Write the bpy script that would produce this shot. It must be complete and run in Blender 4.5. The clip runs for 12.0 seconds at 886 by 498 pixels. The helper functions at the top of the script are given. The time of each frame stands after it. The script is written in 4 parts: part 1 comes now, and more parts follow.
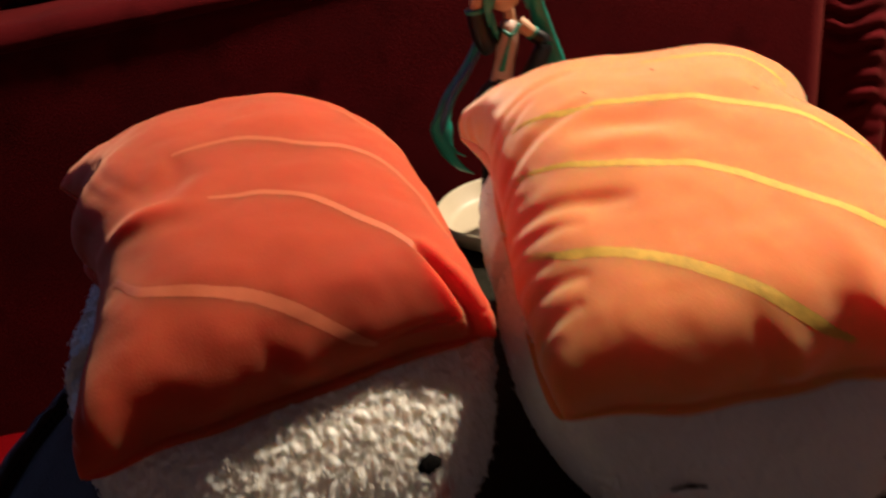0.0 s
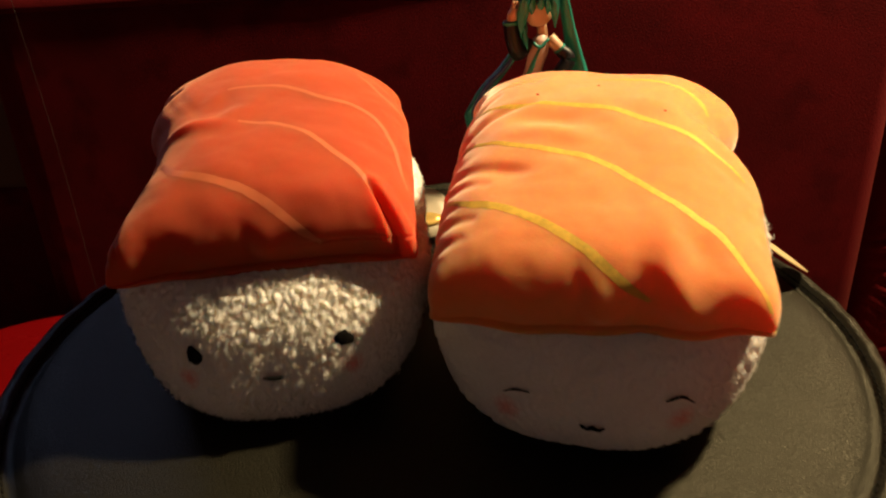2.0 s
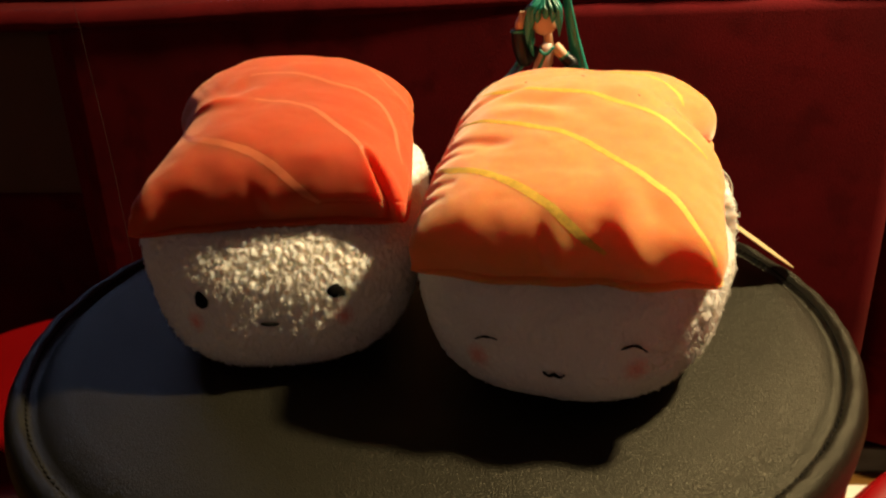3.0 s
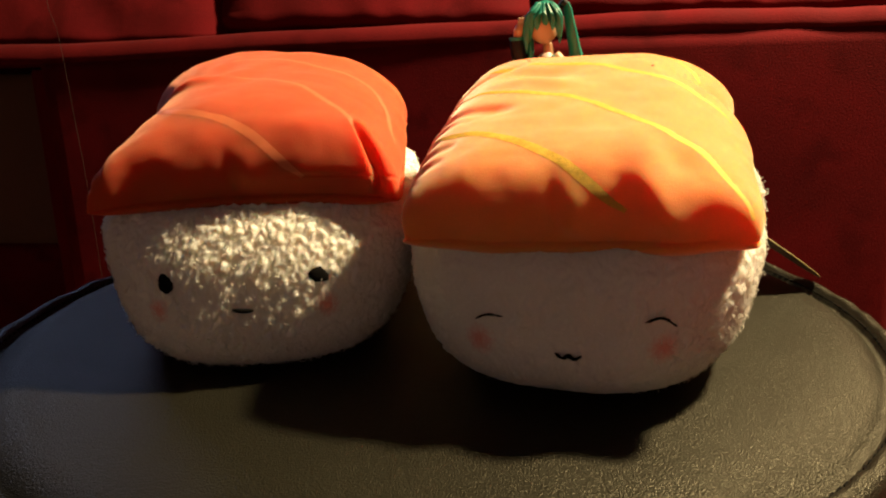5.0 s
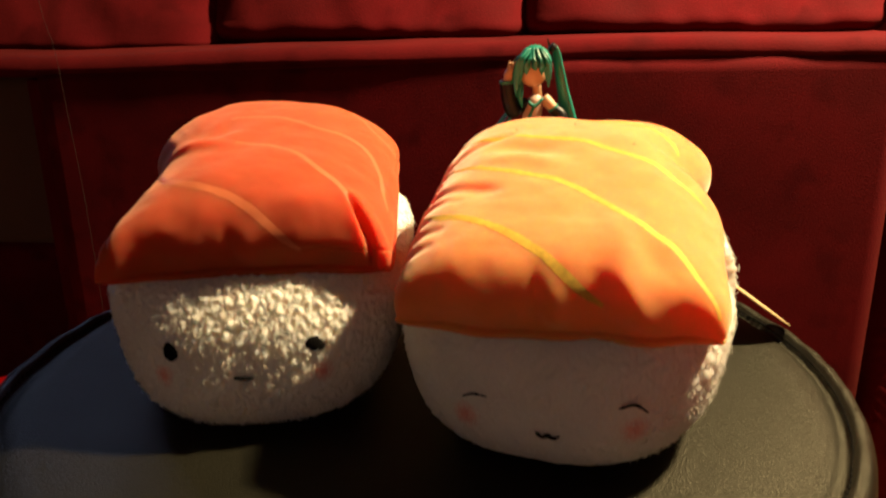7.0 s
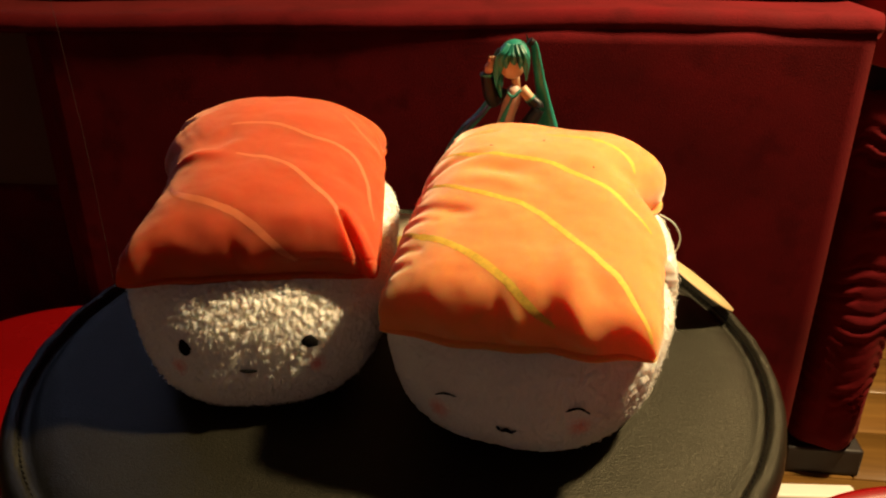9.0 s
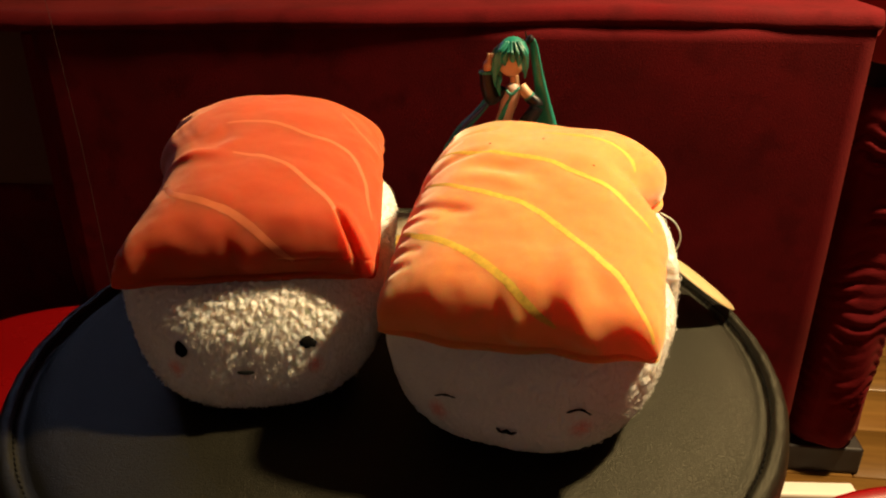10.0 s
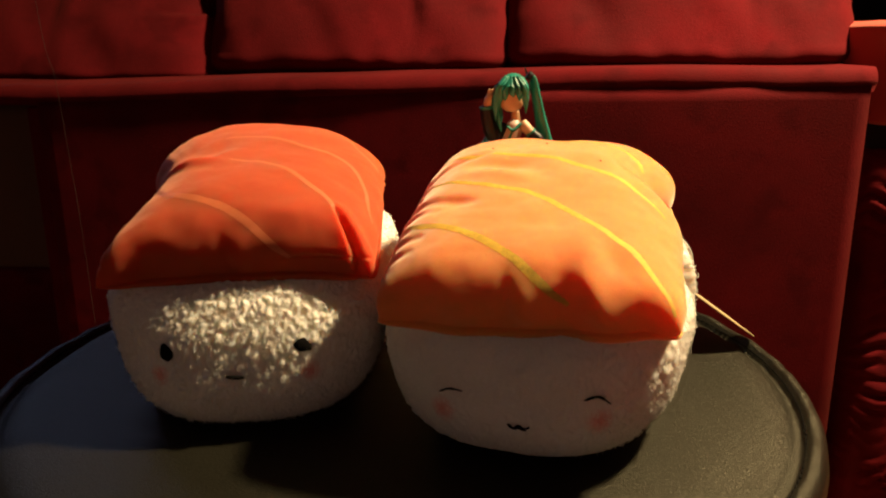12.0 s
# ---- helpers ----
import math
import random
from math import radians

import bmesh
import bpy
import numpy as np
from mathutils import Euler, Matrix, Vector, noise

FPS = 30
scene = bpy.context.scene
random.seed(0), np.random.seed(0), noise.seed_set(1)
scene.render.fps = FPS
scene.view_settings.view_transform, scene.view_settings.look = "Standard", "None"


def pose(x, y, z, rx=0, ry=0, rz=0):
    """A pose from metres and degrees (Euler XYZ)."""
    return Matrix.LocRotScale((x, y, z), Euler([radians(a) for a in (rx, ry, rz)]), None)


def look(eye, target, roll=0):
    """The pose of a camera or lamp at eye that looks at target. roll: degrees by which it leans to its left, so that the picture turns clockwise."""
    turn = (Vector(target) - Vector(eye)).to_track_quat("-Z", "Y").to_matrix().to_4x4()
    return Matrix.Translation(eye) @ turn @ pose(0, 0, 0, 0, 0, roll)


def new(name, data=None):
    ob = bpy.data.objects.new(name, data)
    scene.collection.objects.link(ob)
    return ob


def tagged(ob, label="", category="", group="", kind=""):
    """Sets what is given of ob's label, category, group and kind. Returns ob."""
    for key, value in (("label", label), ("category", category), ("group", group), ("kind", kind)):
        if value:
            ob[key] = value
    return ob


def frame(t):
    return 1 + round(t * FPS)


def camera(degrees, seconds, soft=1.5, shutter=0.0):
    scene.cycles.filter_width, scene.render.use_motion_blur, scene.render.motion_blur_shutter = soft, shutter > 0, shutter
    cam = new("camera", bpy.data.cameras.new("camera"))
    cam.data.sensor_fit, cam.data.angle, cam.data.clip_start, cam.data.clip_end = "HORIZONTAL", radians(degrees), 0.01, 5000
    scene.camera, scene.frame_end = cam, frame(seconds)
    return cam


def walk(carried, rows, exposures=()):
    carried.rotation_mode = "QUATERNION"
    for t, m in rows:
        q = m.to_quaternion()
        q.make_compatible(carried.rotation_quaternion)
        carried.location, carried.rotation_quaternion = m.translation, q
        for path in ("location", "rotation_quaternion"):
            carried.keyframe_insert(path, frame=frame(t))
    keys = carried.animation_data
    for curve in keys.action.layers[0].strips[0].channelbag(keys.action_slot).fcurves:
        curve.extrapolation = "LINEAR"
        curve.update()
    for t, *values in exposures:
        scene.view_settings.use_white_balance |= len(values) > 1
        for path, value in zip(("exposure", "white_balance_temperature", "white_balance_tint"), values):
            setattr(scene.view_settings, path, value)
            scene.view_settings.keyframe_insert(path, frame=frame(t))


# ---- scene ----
cam = camera(59.0, 12.0, 2.1, 0.5)
PATH = [
    (0, (0.055, -0.177, 0.58), (0.266, 1.588, -0.339), -9.2),
    (0.5, (0.066, -0.211, 0.575), (0.367, 1.524, -0.372), -12.0),
    (1, (0.094, -0.221, 0.58), (0.218, 1.548, -0.345), -4.7),
    (1.5, (0.112, -0.237, 0.58), (0.088, 1.545, -0.329), -2.5),
    (2, (0.127, -0.269, 0.586), (-0.009, 1.528, -0.282), -2.7),
    (2.5, (0.163, -0.308, 0.571), (-0.082, 1.49, -0.271), -2.8),
    (3, (0.159, -0.31, 0.563), (-0.105, 1.525, -0.186), -2.1),
    (3.2, (0.152, -0.306, 0.561), (-0.105, 1.549, -0.143), -1.7),
    (4.8, (0.152, -0.29, 0.504), (-0.104, 1.623, -0.02), -1.5),
    (5, (0.152, -0.29, 0.503), (-0.091, 1.626, -0.016), -1.6),
    (5.5, (0.154, -0.291, 0.499), (-0.067, 1.622, -0.042), -0.9),
    (6, (0.155, -0.294, 0.5), (-0.071, 1.614, -0.058), -0.9),
    (6.5, (0.156, -0.293, 0.507), (-0.077, 1.608, -0.071), -1.0),
    (7, (0.154, -0.295, 0.553), (-0.064, 1.598, -0.055), -0.8),
    (7.2, (0.152, -0.289, 0.569), (-0.063, 1.594, -0.069), -1.0),
    (8.8, (0.163, -0.321, 0.619), (-0.047, 1.486, -0.212), -0.1),
    (9, (0.164, -0.32, 0.618), (-0.026, 1.487, -0.22), 0.2),
    (9.5, (0.166, -0.318, 0.617), (-0.009, 1.489, -0.223), 0.2),
    (10, (0.163, -0.316, 0.617), (-0.021, 1.488, -0.225), 0.1),
    (10.5, (0.163, -0.32, 0.62), (-0.031, 1.501, -0.185), 0.0),
    (11, (0.166, -0.324, 0.606), (-0.046, 1.535, -0.1), -0.3),
    (11.5, (0.161, -0.321, 0.572), (-0.064, 1.578, -0.014), -0.6),
    (12, (0.162, -0.322, 0.548), (-0.034, 1.599, 0.027), -0.5),
]
walk(cam, [(t, look(eye, target, roll)) for t, eye, target, roll in PATH],
     [(0.0, -0.50, 5400, 25.0), (0.6, -0.58, 6250, 20.0), (1.4, -0.40, 6500, 17.0), (3.2, -0.15, 6500, 14.0), (4.8, 0.2, 6500, 13.0), (7.0, 0.2, 6550, 13.0),
      (8.8, -0.2, 6900, 16.0), (12.0, -0.15, 6700, 16.0)])

# ---- light ----
world = bpy.data.worlds.new("room_air")
world.use_nodes = True
world.node_tree.nodes["Background"].inputs[0].default_value = (0.55, 0.6, 0.8, 1)
world.node_tree.nodes["Background"].inputs[1].default_value = 0.0015
scene.world = world

lamp_data = bpy.data.lights.new("lamp_bulb", "SPOT")
lamp_data.spot_size, lamp_data.spot_blend = math.radians(150), 1.0
lamp_data.energy, lamp_data.shadow_soft_size, lamp_data.color = 142.0, 0.04, (1.0, 0.765, 0.41)
lamp = new("lamp_bulb", lamp_data)
lamp.matrix_world = look((0.74, 0.324, 1.26), (0.42, 0.15, 0.40))

screen_data = bpy.data.lights.new("cool_screen", "AREA")
screen_data.energy, screen_data.color, screen_data.shape = 9.5, (0.50, 0.62, 1.0), "RECTANGLE"
screen_data.size, screen_data.size_y = 1.2, 0.8
screen = new("cool_screen", screen_data)
screen.matrix_world = look((-1.22, 1.95, 1.25), (0.0, 0.05, 0.38))


# ---- materials ----
def nodes_of(name):
    m = bpy.data.materials.new(name)
    m.use_nodes = True
    nt = m.node_tree
    return m, nt, nt.nodes["Principled BSDF"]


def surface(name, colour, rough=0.6, metal=0.0, vary=0.12, scale=60.0, fine=900.0, bump=0.15, depth=0.0006, sheen=0.0,
            stretch=(1, 1, 1), spread=0.0, coat=0.0, sss=0.0, stain=None, sheen_tint=None, spec=0.5):
    """Base colour with two scales of variation, fine relief, and optional sheen."""
    m, nt, p = nodes_of(name)
    link, add = nt.links.new, nt.nodes.new
    co = add("ShaderNodeTexCoord")
    mp = add("ShaderNodeMapping")
    mp.inputs["Scale"].default_value = stretch
    link(co.outputs["Object"], mp.inputs["Vector"])
    big, small = add("ShaderNodeTexNoise"), add("ShaderNodeTexNoise")
    big.inputs["Scale"].default_value, small.inputs["Scale"].default_value = scale, fine
    big.inputs["Detail"].default_value = 5
    for n in (big, small):
        link(mp.outputs["Vector"], n.inputs["Vector"])
    mix = add("ShaderNodeMath")
    mix.operation = "MULTIPLY_ADD"
    link(big.outputs["Fac"], mix.inputs[0])
    mix.inputs[1].default_value = 0.7
    half = add("ShaderNodeMath")
    half.operation = "MULTIPLY"
    link(small.outputs["Fac"], half.inputs[0])
    half.inputs[1].default_value = 0.3
    link(half.outputs[0], mix.inputs[2])
    ramp = add("ShaderNodeMapRange")
    ramp.inputs[1].default_value, ramp.inputs[2].default_value = 0.3, 0.7
    ramp.inputs[3].default_value, ramp.inputs[4].default_value = 1 - vary, 1 + vary
    link(mix.outputs[0], ramp.inputs[0])
    hsv = add("ShaderNodeHueSaturation")
    hsv.inputs["Color"].default_value = (*colour, 1)
    value = ramp.outputs[0]
    if spread:
        info = add("ShaderNodeObjectInfo")
        rr = add("ShaderNodeMapRange")
        rr.inputs[3].default_value, rr.inputs[4].default_value = 1 - spread, 1 + spread
        link(info.outputs["Random"], rr.inputs[0])
        mul = add("ShaderNodeMath")
        mul.operation = "MULTIPLY"
        link(ramp.outputs[0], mul.inputs[0])
        link(rr.outputs[0], mul.inputs[1])
        value = mul.outputs[0]
    link(value, hsv.inputs["Value"])
    last = hsv.outputs[0]
    if stain:
        st = add("ShaderNodeTexNoise")
        st.inputs["Scale"].default_value, st.inputs["Detail"].default_value = stain[1], 3
        link(co.outputs["Object"], st.inputs["Vector"])
        sr = add("ShaderNodeMapRange")
        sr.inputs[1].default_value, sr.inputs[2].default_value = 0.56, 0.68
        sr.inputs[4].default_value = stain[2]
        link(st.outputs["Fac"], sr.inputs[0])
        mx = add("ShaderNodeMix")
        mx.data_type = "RGBA"
        link(sr.outputs[0], mx.inputs["Factor"])
        link(last, mx.inputs["A"])
        mx.inputs["B"].default_value = (*stain[0], 1)
        last = mx.outputs["Result"]
    link(last, p.inputs["Base Color"])
    rg = add("ShaderNodeMapRange")
    rg.inputs[1].default_value, rg.inputs[2].default_value = 0.3, 0.7
    rg.inputs[3].default_value, rg.inputs[4].default_value = max(0.02, rough - 0.07), min(1, rough + 0.07)
    link(big.outputs["Fac"], rg.inputs[0])
    link(rg.outputs[0], p.inputs["Roughness"])
    p.inputs["Metallic"].default_value = metal
    p.inputs["Specular IOR Level"].default_value = spec
    p.inputs["Sheen Weight"].default_value = sheen
    p.inputs["Sheen Roughness"].default_value = 0.45
    if sheen_tint:
        p.inputs["Sheen Tint"].default_value = (*sheen_tint, 1)
    p.inputs["Coat Weight"].default_value = coat
    p.inputs["Subsurface Weight"].default_value = sss
    p.inputs["Subsurface Radius"].default_value = (0.007, 0.0018, 0.0008)
    p.inputs["Subsurface Scale"].default_value = 1.0
    if bump:
        b = add("ShaderNodeBump")
        b.inputs["Strength"].default_value, b.inputs["Distance"].default_value = bump, depth
        link(small.outputs["Fac"], b.inputs["Height"])
        link(b.outputs[0], p.inputs["Normal"])
    return m


def leather():
    """Black grained imitation leather: cells and fine wrinkles."""
    m, nt, p = nodes_of("black_leather")
    link, add = nt.links.new, nt.nodes.new
    co = add("ShaderNodeTexCoord")
    vor = add("ShaderNodeTexVoronoi")
    vor.inputs["Scale"].default_value = 1700
    vor.inputs["Randomness"].default_value = 1.0
    wrinkle, cloud = add("ShaderNodeTexNoise"), add("ShaderNodeTexNoise")
    wrinkle.inputs["Scale"].default_value, wrinkle.inputs["Detail"].default_value = 900, 4
    cloud.inputs["Scale"].default_value, cloud.inputs["Detail"].default_value = 22, 4
    drag = add("ShaderNodeMapping")
    drag.inputs["Rotation"].default_value = (0, 0, 0.5)
    drag.inputs["Scale"].default_value = (0.35, 1.0, 1.0)
    link(co.outputs["Object"], drag.inputs["Vector"])
    link(drag.outputs["Vector"], wrinkle.inputs["Vector"])
    for n in (vor, cloud):
        link(co.outputs["Object"], n.inputs["Vector"])
    sm = add("ShaderNodeMath")
    sm.operation = "ADD"
    link(vor.outputs["Distance"], sm.inputs[0])
    link(wrinkle.outputs["Fac"], sm.inputs[1])
    b = add("ShaderNodeBump")
    b.inputs["Strength"].default_value, b.inputs["Distance"].default_value = 0.65, 0.0004
    link(sm.outputs[0], b.inputs["Height"])
    link(b.outputs[0], p.inputs["Normal"])
    col = add("ShaderNodeMix")
    col.data_type = "RGBA"
    link(cloud.outputs["Fac"], col.inputs["Factor"])
    col.inputs["A"].default_value, col.inputs["B"].default_value = (0.0055, 0.0053, 0.0038, 1), (0.0110, 0.0106, 0.0076, 1)
    link(col.outputs["Result"], p.inputs["Base Color"])
    r = add("ShaderNodeMapRange")
    r.inputs[3].default_value, r.inputs[4].default_value = 0.36, 0.48
    link(cloud.outputs["Fac"], r.inputs[0])
    link(r.outputs[0], p.inputs["Roughness"])
    p.inputs["Specular IOR Level"].default_value = 0.30
    p.inputs["Specular Tint"].default_value = (1.0, 0.94, 0.66, 1)
    return m


def wood():
    m, nt, p = nodes_of("oak_floor")
    link, add = nt.links.new, nt.nodes.new
    co, mp = add("ShaderNodeTexCoord"), add("ShaderNodeMapping")
    mp.inputs["Scale"].default_value = (1.5, 26, 26)
    info = add("ShaderNodeObjectInfo")
    off = add("ShaderNodeVectorMath")
    off.operation = "ADD"
    link(co.outputs["Object"], off.inputs[0])
    link(info.outputs["Random"], off.inputs[1])
    link(off.outputs[0], mp.inputs["Vector"])
    n = add("ShaderNodeTexNoise")
    n.inputs["Scale"].default_value, n.inputs["Detail"].default_value = 4, 6
    link(mp.outputs["Vector"], n.inputs["Vector"])
    ramp = add("ShaderNodeValToRGB")
    ramp.color_ramp.elements[0].position, ramp.color_ramp.elements[1].position = 0.3, 0.7
    ramp.color_ramp.elements[0].color, ramp.color_ramp.elements[1].color = (0.12, 0.058, 0.012, 1), (0.20, 0.10, 0.024, 1)
    link(n.outputs["Fac"], ramp.inputs[0])
    hsv, rr = add("ShaderNodeHueSaturation"), add("ShaderNodeMapRange")
    rr.inputs[3].default_value, rr.inputs[4].default_value = 0.85, 1.1
    link(info.outputs["Random"], rr.inputs[0])
    link(rr.outputs[0], hsv.inputs["Value"])
    link(ramp.outputs[0], hsv.inputs["Color"])
    link(hsv.outputs[0], p.inputs["Base Color"])
    p.inputs["Roughness"].default_value = 0.32
    b = add("ShaderNodeBump")
    b.inputs["Strength"].default_value, b.inputs["Distance"].default_value = 0.1, 0.001
    link(n.outputs["Fac"], b.inputs["Height"])
    link(b.outputs[0], p.inputs["Normal"])
    return m


def fleece(name, colour, cheeks=()):
    """Soft matt pile that lets light spread through its fibres, with faint blotches and rosy cheeks."""
    m, nt, p = nodes_of(name)
    link, add = nt.links.new, nt.nodes.new
    co, n1, n2 = add("ShaderNodeTexCoord"), add("ShaderNodeTexNoise"), add("ShaderNodeTexNoise")
    n1.inputs["Scale"].default_value, n2.inputs["Scale"].default_value = 70, 900
    mean = add("ShaderNodeMath")
    mean.operation = "ADD"
    for k, n in enumerate((n1, n2)):
        link(co.outputs["Object"], n.inputs["Vector"])
        link(n.outputs["Fac"], mean.inputs[k])
    rr, hsv = add("ShaderNodeMapRange"), add("ShaderNodeHueSaturation")
    rr.inputs[1].default_value, rr.inputs[2].default_value, rr.inputs[3].default_value, rr.inputs[4].default_value = 0.7, 1.3, 0.95, 1.05
    link(mean.outputs[0], rr.inputs[0])
    link(rr.outputs[0], hsv.inputs["Value"])
    hsv.inputs["Color"].default_value = (*colour, 1)
    for place, radius in cheeks:
        far = add("ShaderNodeVectorMath")
        far.operation = "DISTANCE"
        link(co.outputs["Object"], far.inputs[0])
        far.inputs[1].default_value = place
        rough = add("ShaderNodeMath")
        rough.operation = "MULTIPLY_ADD"
        link(n2.outputs["Fac"], rough.inputs[0])
        rough.inputs[1].default_value = radius * 0.7
        link(far.outputs["Value"], rough.inputs[2])
        fall = add("ShaderNodeMapRange")
        fall.interpolation_type = "SMOOTHSTEP"
        fall.inputs[1].default_value, fall.inputs[2].default_value, fall.inputs[3].default_value, fall.inputs[4].default_value = radius * 0.35, radius * 1.6, 0.8, 0.0
        link(rough.outputs[0], fall.inputs[0])
        mx = add("ShaderNodeMix")
        mx.data_type = "RGBA"
        link(fall.outputs[0], mx.inputs["Factor"])
        if hsv.inputs["Color"].is_linked:
            link(hsv.inputs["Color"].links[0].from_socket, mx.inputs["A"])
        else:
            mx.inputs["A"].default_value = (*colour, 1)
        mx.inputs["B"].default_value = (0.86, 0.30, 0.24, 1)
        link(mx.outputs["Result"], hsv.inputs["Color"])
    link(hsv.outputs[0], p.inputs["Base Color"])
    p.inputs["Roughness"].default_value = 0.8
    p.inputs["Specular IOR Level"].default_value = 0.25
    p.inputs["Subsurface Weight"].default_value = 0.85
    p.inputs["Subsurface Radius"].default_value = (0.0060, 0.0050, 0.0042)
    p.inputs["Subsurface Scale"].default_value = 1.0
    return m


def fibre(colour):
    """Thin pale fibres that pass on much of their light."""
    m, nt, p = nodes_of("fleece_fibre")
    p.inputs["Base Color"].default_value = (*colour, 1)
    p.inputs["Roughness"].default_value = 0.75
    p.inputs["Specular IOR Level"].default_value = 0.2
    glow, mix = nt.nodes.new("ShaderNodeBsdfTranslucent"), nt.nodes.new("ShaderNodeMixShader")
    glow.inputs["Color"].default_value = (*colour, 1)
    mix.inputs["Fac"].default_value = 0.62
    nt.links.new(p.outputs[0], mix.inputs[1])
    nt.links.new(glow.outputs[0], mix.inputs[2])
    nt.links.new(mix.outputs[0], nt.nodes["Material Output"].inputs["Surface"])
    return m


LEATHER, OAK, FIBRE = leather(), wood(), fibre((0.96, 0.94, 0.90))
SALMON = surface("salmon_velour", (0.45, 0.066, 0.022), 0.85, vary=0.09, scale=35, fine=1500, bump=0.22, depth=0.0005, sheen=0.40, sheen_tint=(1, 0.50, 0.34), sss=1.0, spec=0.15)
SALMON.node_tree.nodes["Principled BSDF"].inputs["Subsurface Radius"].default_value = (0.022, 0.0030, 0.0010)
ORANGE = surface("orange_velour", (0.86, 0.275, 0.082), 0.85, vary=0.09, scale=35, fine=1500, bump=0.22, depth=0.0005, sheen=0.7, sheen_tint=(1, 0.84, 0.72), sss=0.85, spec=0.15)
ORANGE.node_tree.nodes["Principled BSDF"].inputs["Subsurface Radius"].default_value = (0.020, 0.0030, 0.0008)
BAND_PINK = surface("peach_satin_band", (0.60, 0.150, 0.065), 0.6, vary=0.1, scale=120, fine=1800, bump=0.2, spec=0.2, sss=0.3, depth=0.0003)
BAND_GOLD = surface("yellow_glitter_print", (0.72, 0.43, 0.055), 0.65, metal=0.1, vary=0.22, scale=420, fine=2600, bump=0.5, spec=0.3, depth=0.0004)
THREAD_BLACK = surface("black_thread", (0.005, 0.0045, 0.0045), 0.9, vary=0.3, scale=500, fine=2500, bump=0.6, depth=0.0004)
THREAD_BLACK.node_tree.nodes["Principled BSDF"].inputs["Specular IOR Level"].default_value = 0.08
RED_FABRIC = surface("red_microfibre", (0.096, 0.0036, 0.0056), 0.9, vary=0.32, scale=16, fine=700, bump=0.35, depth=0.0009, sheen=0.05,
                     spec=0.1, sheen_tint=(1, 0.3, 0.2), stain=((0.062, 0.0016, 0.0032), 22, 0.75))
# The sofa's red made paler: strong lamplight is put into the pad's colour.
RED_LIT = surface("lamplit_red_microfibre", (0.42, 0.075, 0.055), 0.9, vary=0.15, scale=11, fine=900, bump=0.22, depth=0.0005, sheen=0.3, spec=0.1, sheen_tint=(1, 0.5, 0.4))
RED_PLASTIC = surface("red_gloss_plastic", (0.20, 0.0022, 0.003), 0.26, vary=0.05, scale=12, bump=0.04, coat=0.3)
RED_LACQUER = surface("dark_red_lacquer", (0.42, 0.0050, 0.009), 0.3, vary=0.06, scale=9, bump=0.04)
CHROME = surface("chrome_band", (0.75, 0.68, 0.55), 0.18, metal=1.0, vary=0.05, scale=30, bump=0.05)
DARK_GAP = surface("gap_shade_and_bed", (0.012, 0.010, 0.010), 0.9, vary=0.2, scale=40)
BROWN = surface("brown_suede", (0.105, 0.053, 0.030), 0.85, vary=0.2, scale=14, fine=500, bump=0.2)
BRASS = surface("aged_brass", (0.45, 0.36, 0.14), 0.35, metal=1.0, vary=0.2, scale=80)
CREAM = surface("cream_plastic", (0.48, 0.42, 0.30), 0.45, vary=0.06, scale=40, bump=0.08)
KRAFT = surface("printed_card", (0.50, 0.36, 0.17), 0.6, vary=0.16, scale=190, fine=1200, bump=0.1)
CARD_DARK = surface("dark_card_back", (0.13, 0.08, 0.05), 0.7, vary=0.15, scale=60)
GOLD_FOIL = surface("gold_foil_print", (0.72, 0.48, 0.13), 0.35, metal=0.5, vary=0.2, scale=150)
NYLON = surface("clear_nylon", (0.75, 0.70, 0.62), 0.3, vary=0.05)
DULL_CORD = surface("dull_grey_cord", (0.045, 0.030, 0.028), 0.8, vary=0.1, spec=0.1)
PLASTER = surface("wall_plaster", (0.045, 0.038, 0.034), 0.9, vary=0.08, scale=3, fine=200, bump=0.2)
# Pale lilac reflector colour, chosen to throw fill light onto the toys' faces.
PLASTER_BOUNCE = surface("bounce_fill_plaster", (0.62, 0.515, 0.55), 0.9, vary=0.05, scale=3, fine=200, bump=0.2)
WHITE_PAINT = surface("white_paint", (0.72, 0.68, 0.60), 0.5, vary=0.06, scale=20)
BLACK_FOOT_GAP = surface("black_foot_and_gap", (0.02, 0.016, 0.014), 0.5, vary=0.2, scale=30)
HAIR = surface("teal_plastic", (0.010, 0.20, 0.15), 0.42, vary=0.12, scale=70, fine=400, bump=0.1)
HAIR_DARK = surface("blue_green_plastic", (0.035, 0.05, 0.13), 0.34, vary=0.3, scale=60, bump=0.1)
SKIN = surface("peach_plastic", (0.52, 0.31, 0.17), 0.5, vary=0.05, scale=60, bump=0.05)
SHIRT = surface("greyish_pink_plastic", (0.46, 0.33, 0.27), 0.5, vary=0.08, scale=60, bump=0.05)
GREY_PLASTIC = surface("pale_grey_plastic", (0.30, 0.30, 0.34), 0.45, vary=0.08, scale=60, bump=0.05)
BLACK_PLASTIC = surface("black_plastic", (0.006, 0.006, 0.007), 0.42, vary=0.1, scale=60, bump=0.05, spec=0.25)


# ---- mesh helpers ----
def mesh_from(name, verts, faces, material, smooth=True):
    me = bpy.data.meshes.new(name)
    me.from_pydata([tuple(v) for v in verts], [], faces)
    for mm in (material if isinstance(material, (list, tuple)) else [material]):
        me.materials.append(mm)
    if smooth:
        me.polygons.foreach_set("use_smooth", [True] * len(me.polygons))
    me.update()
    return me


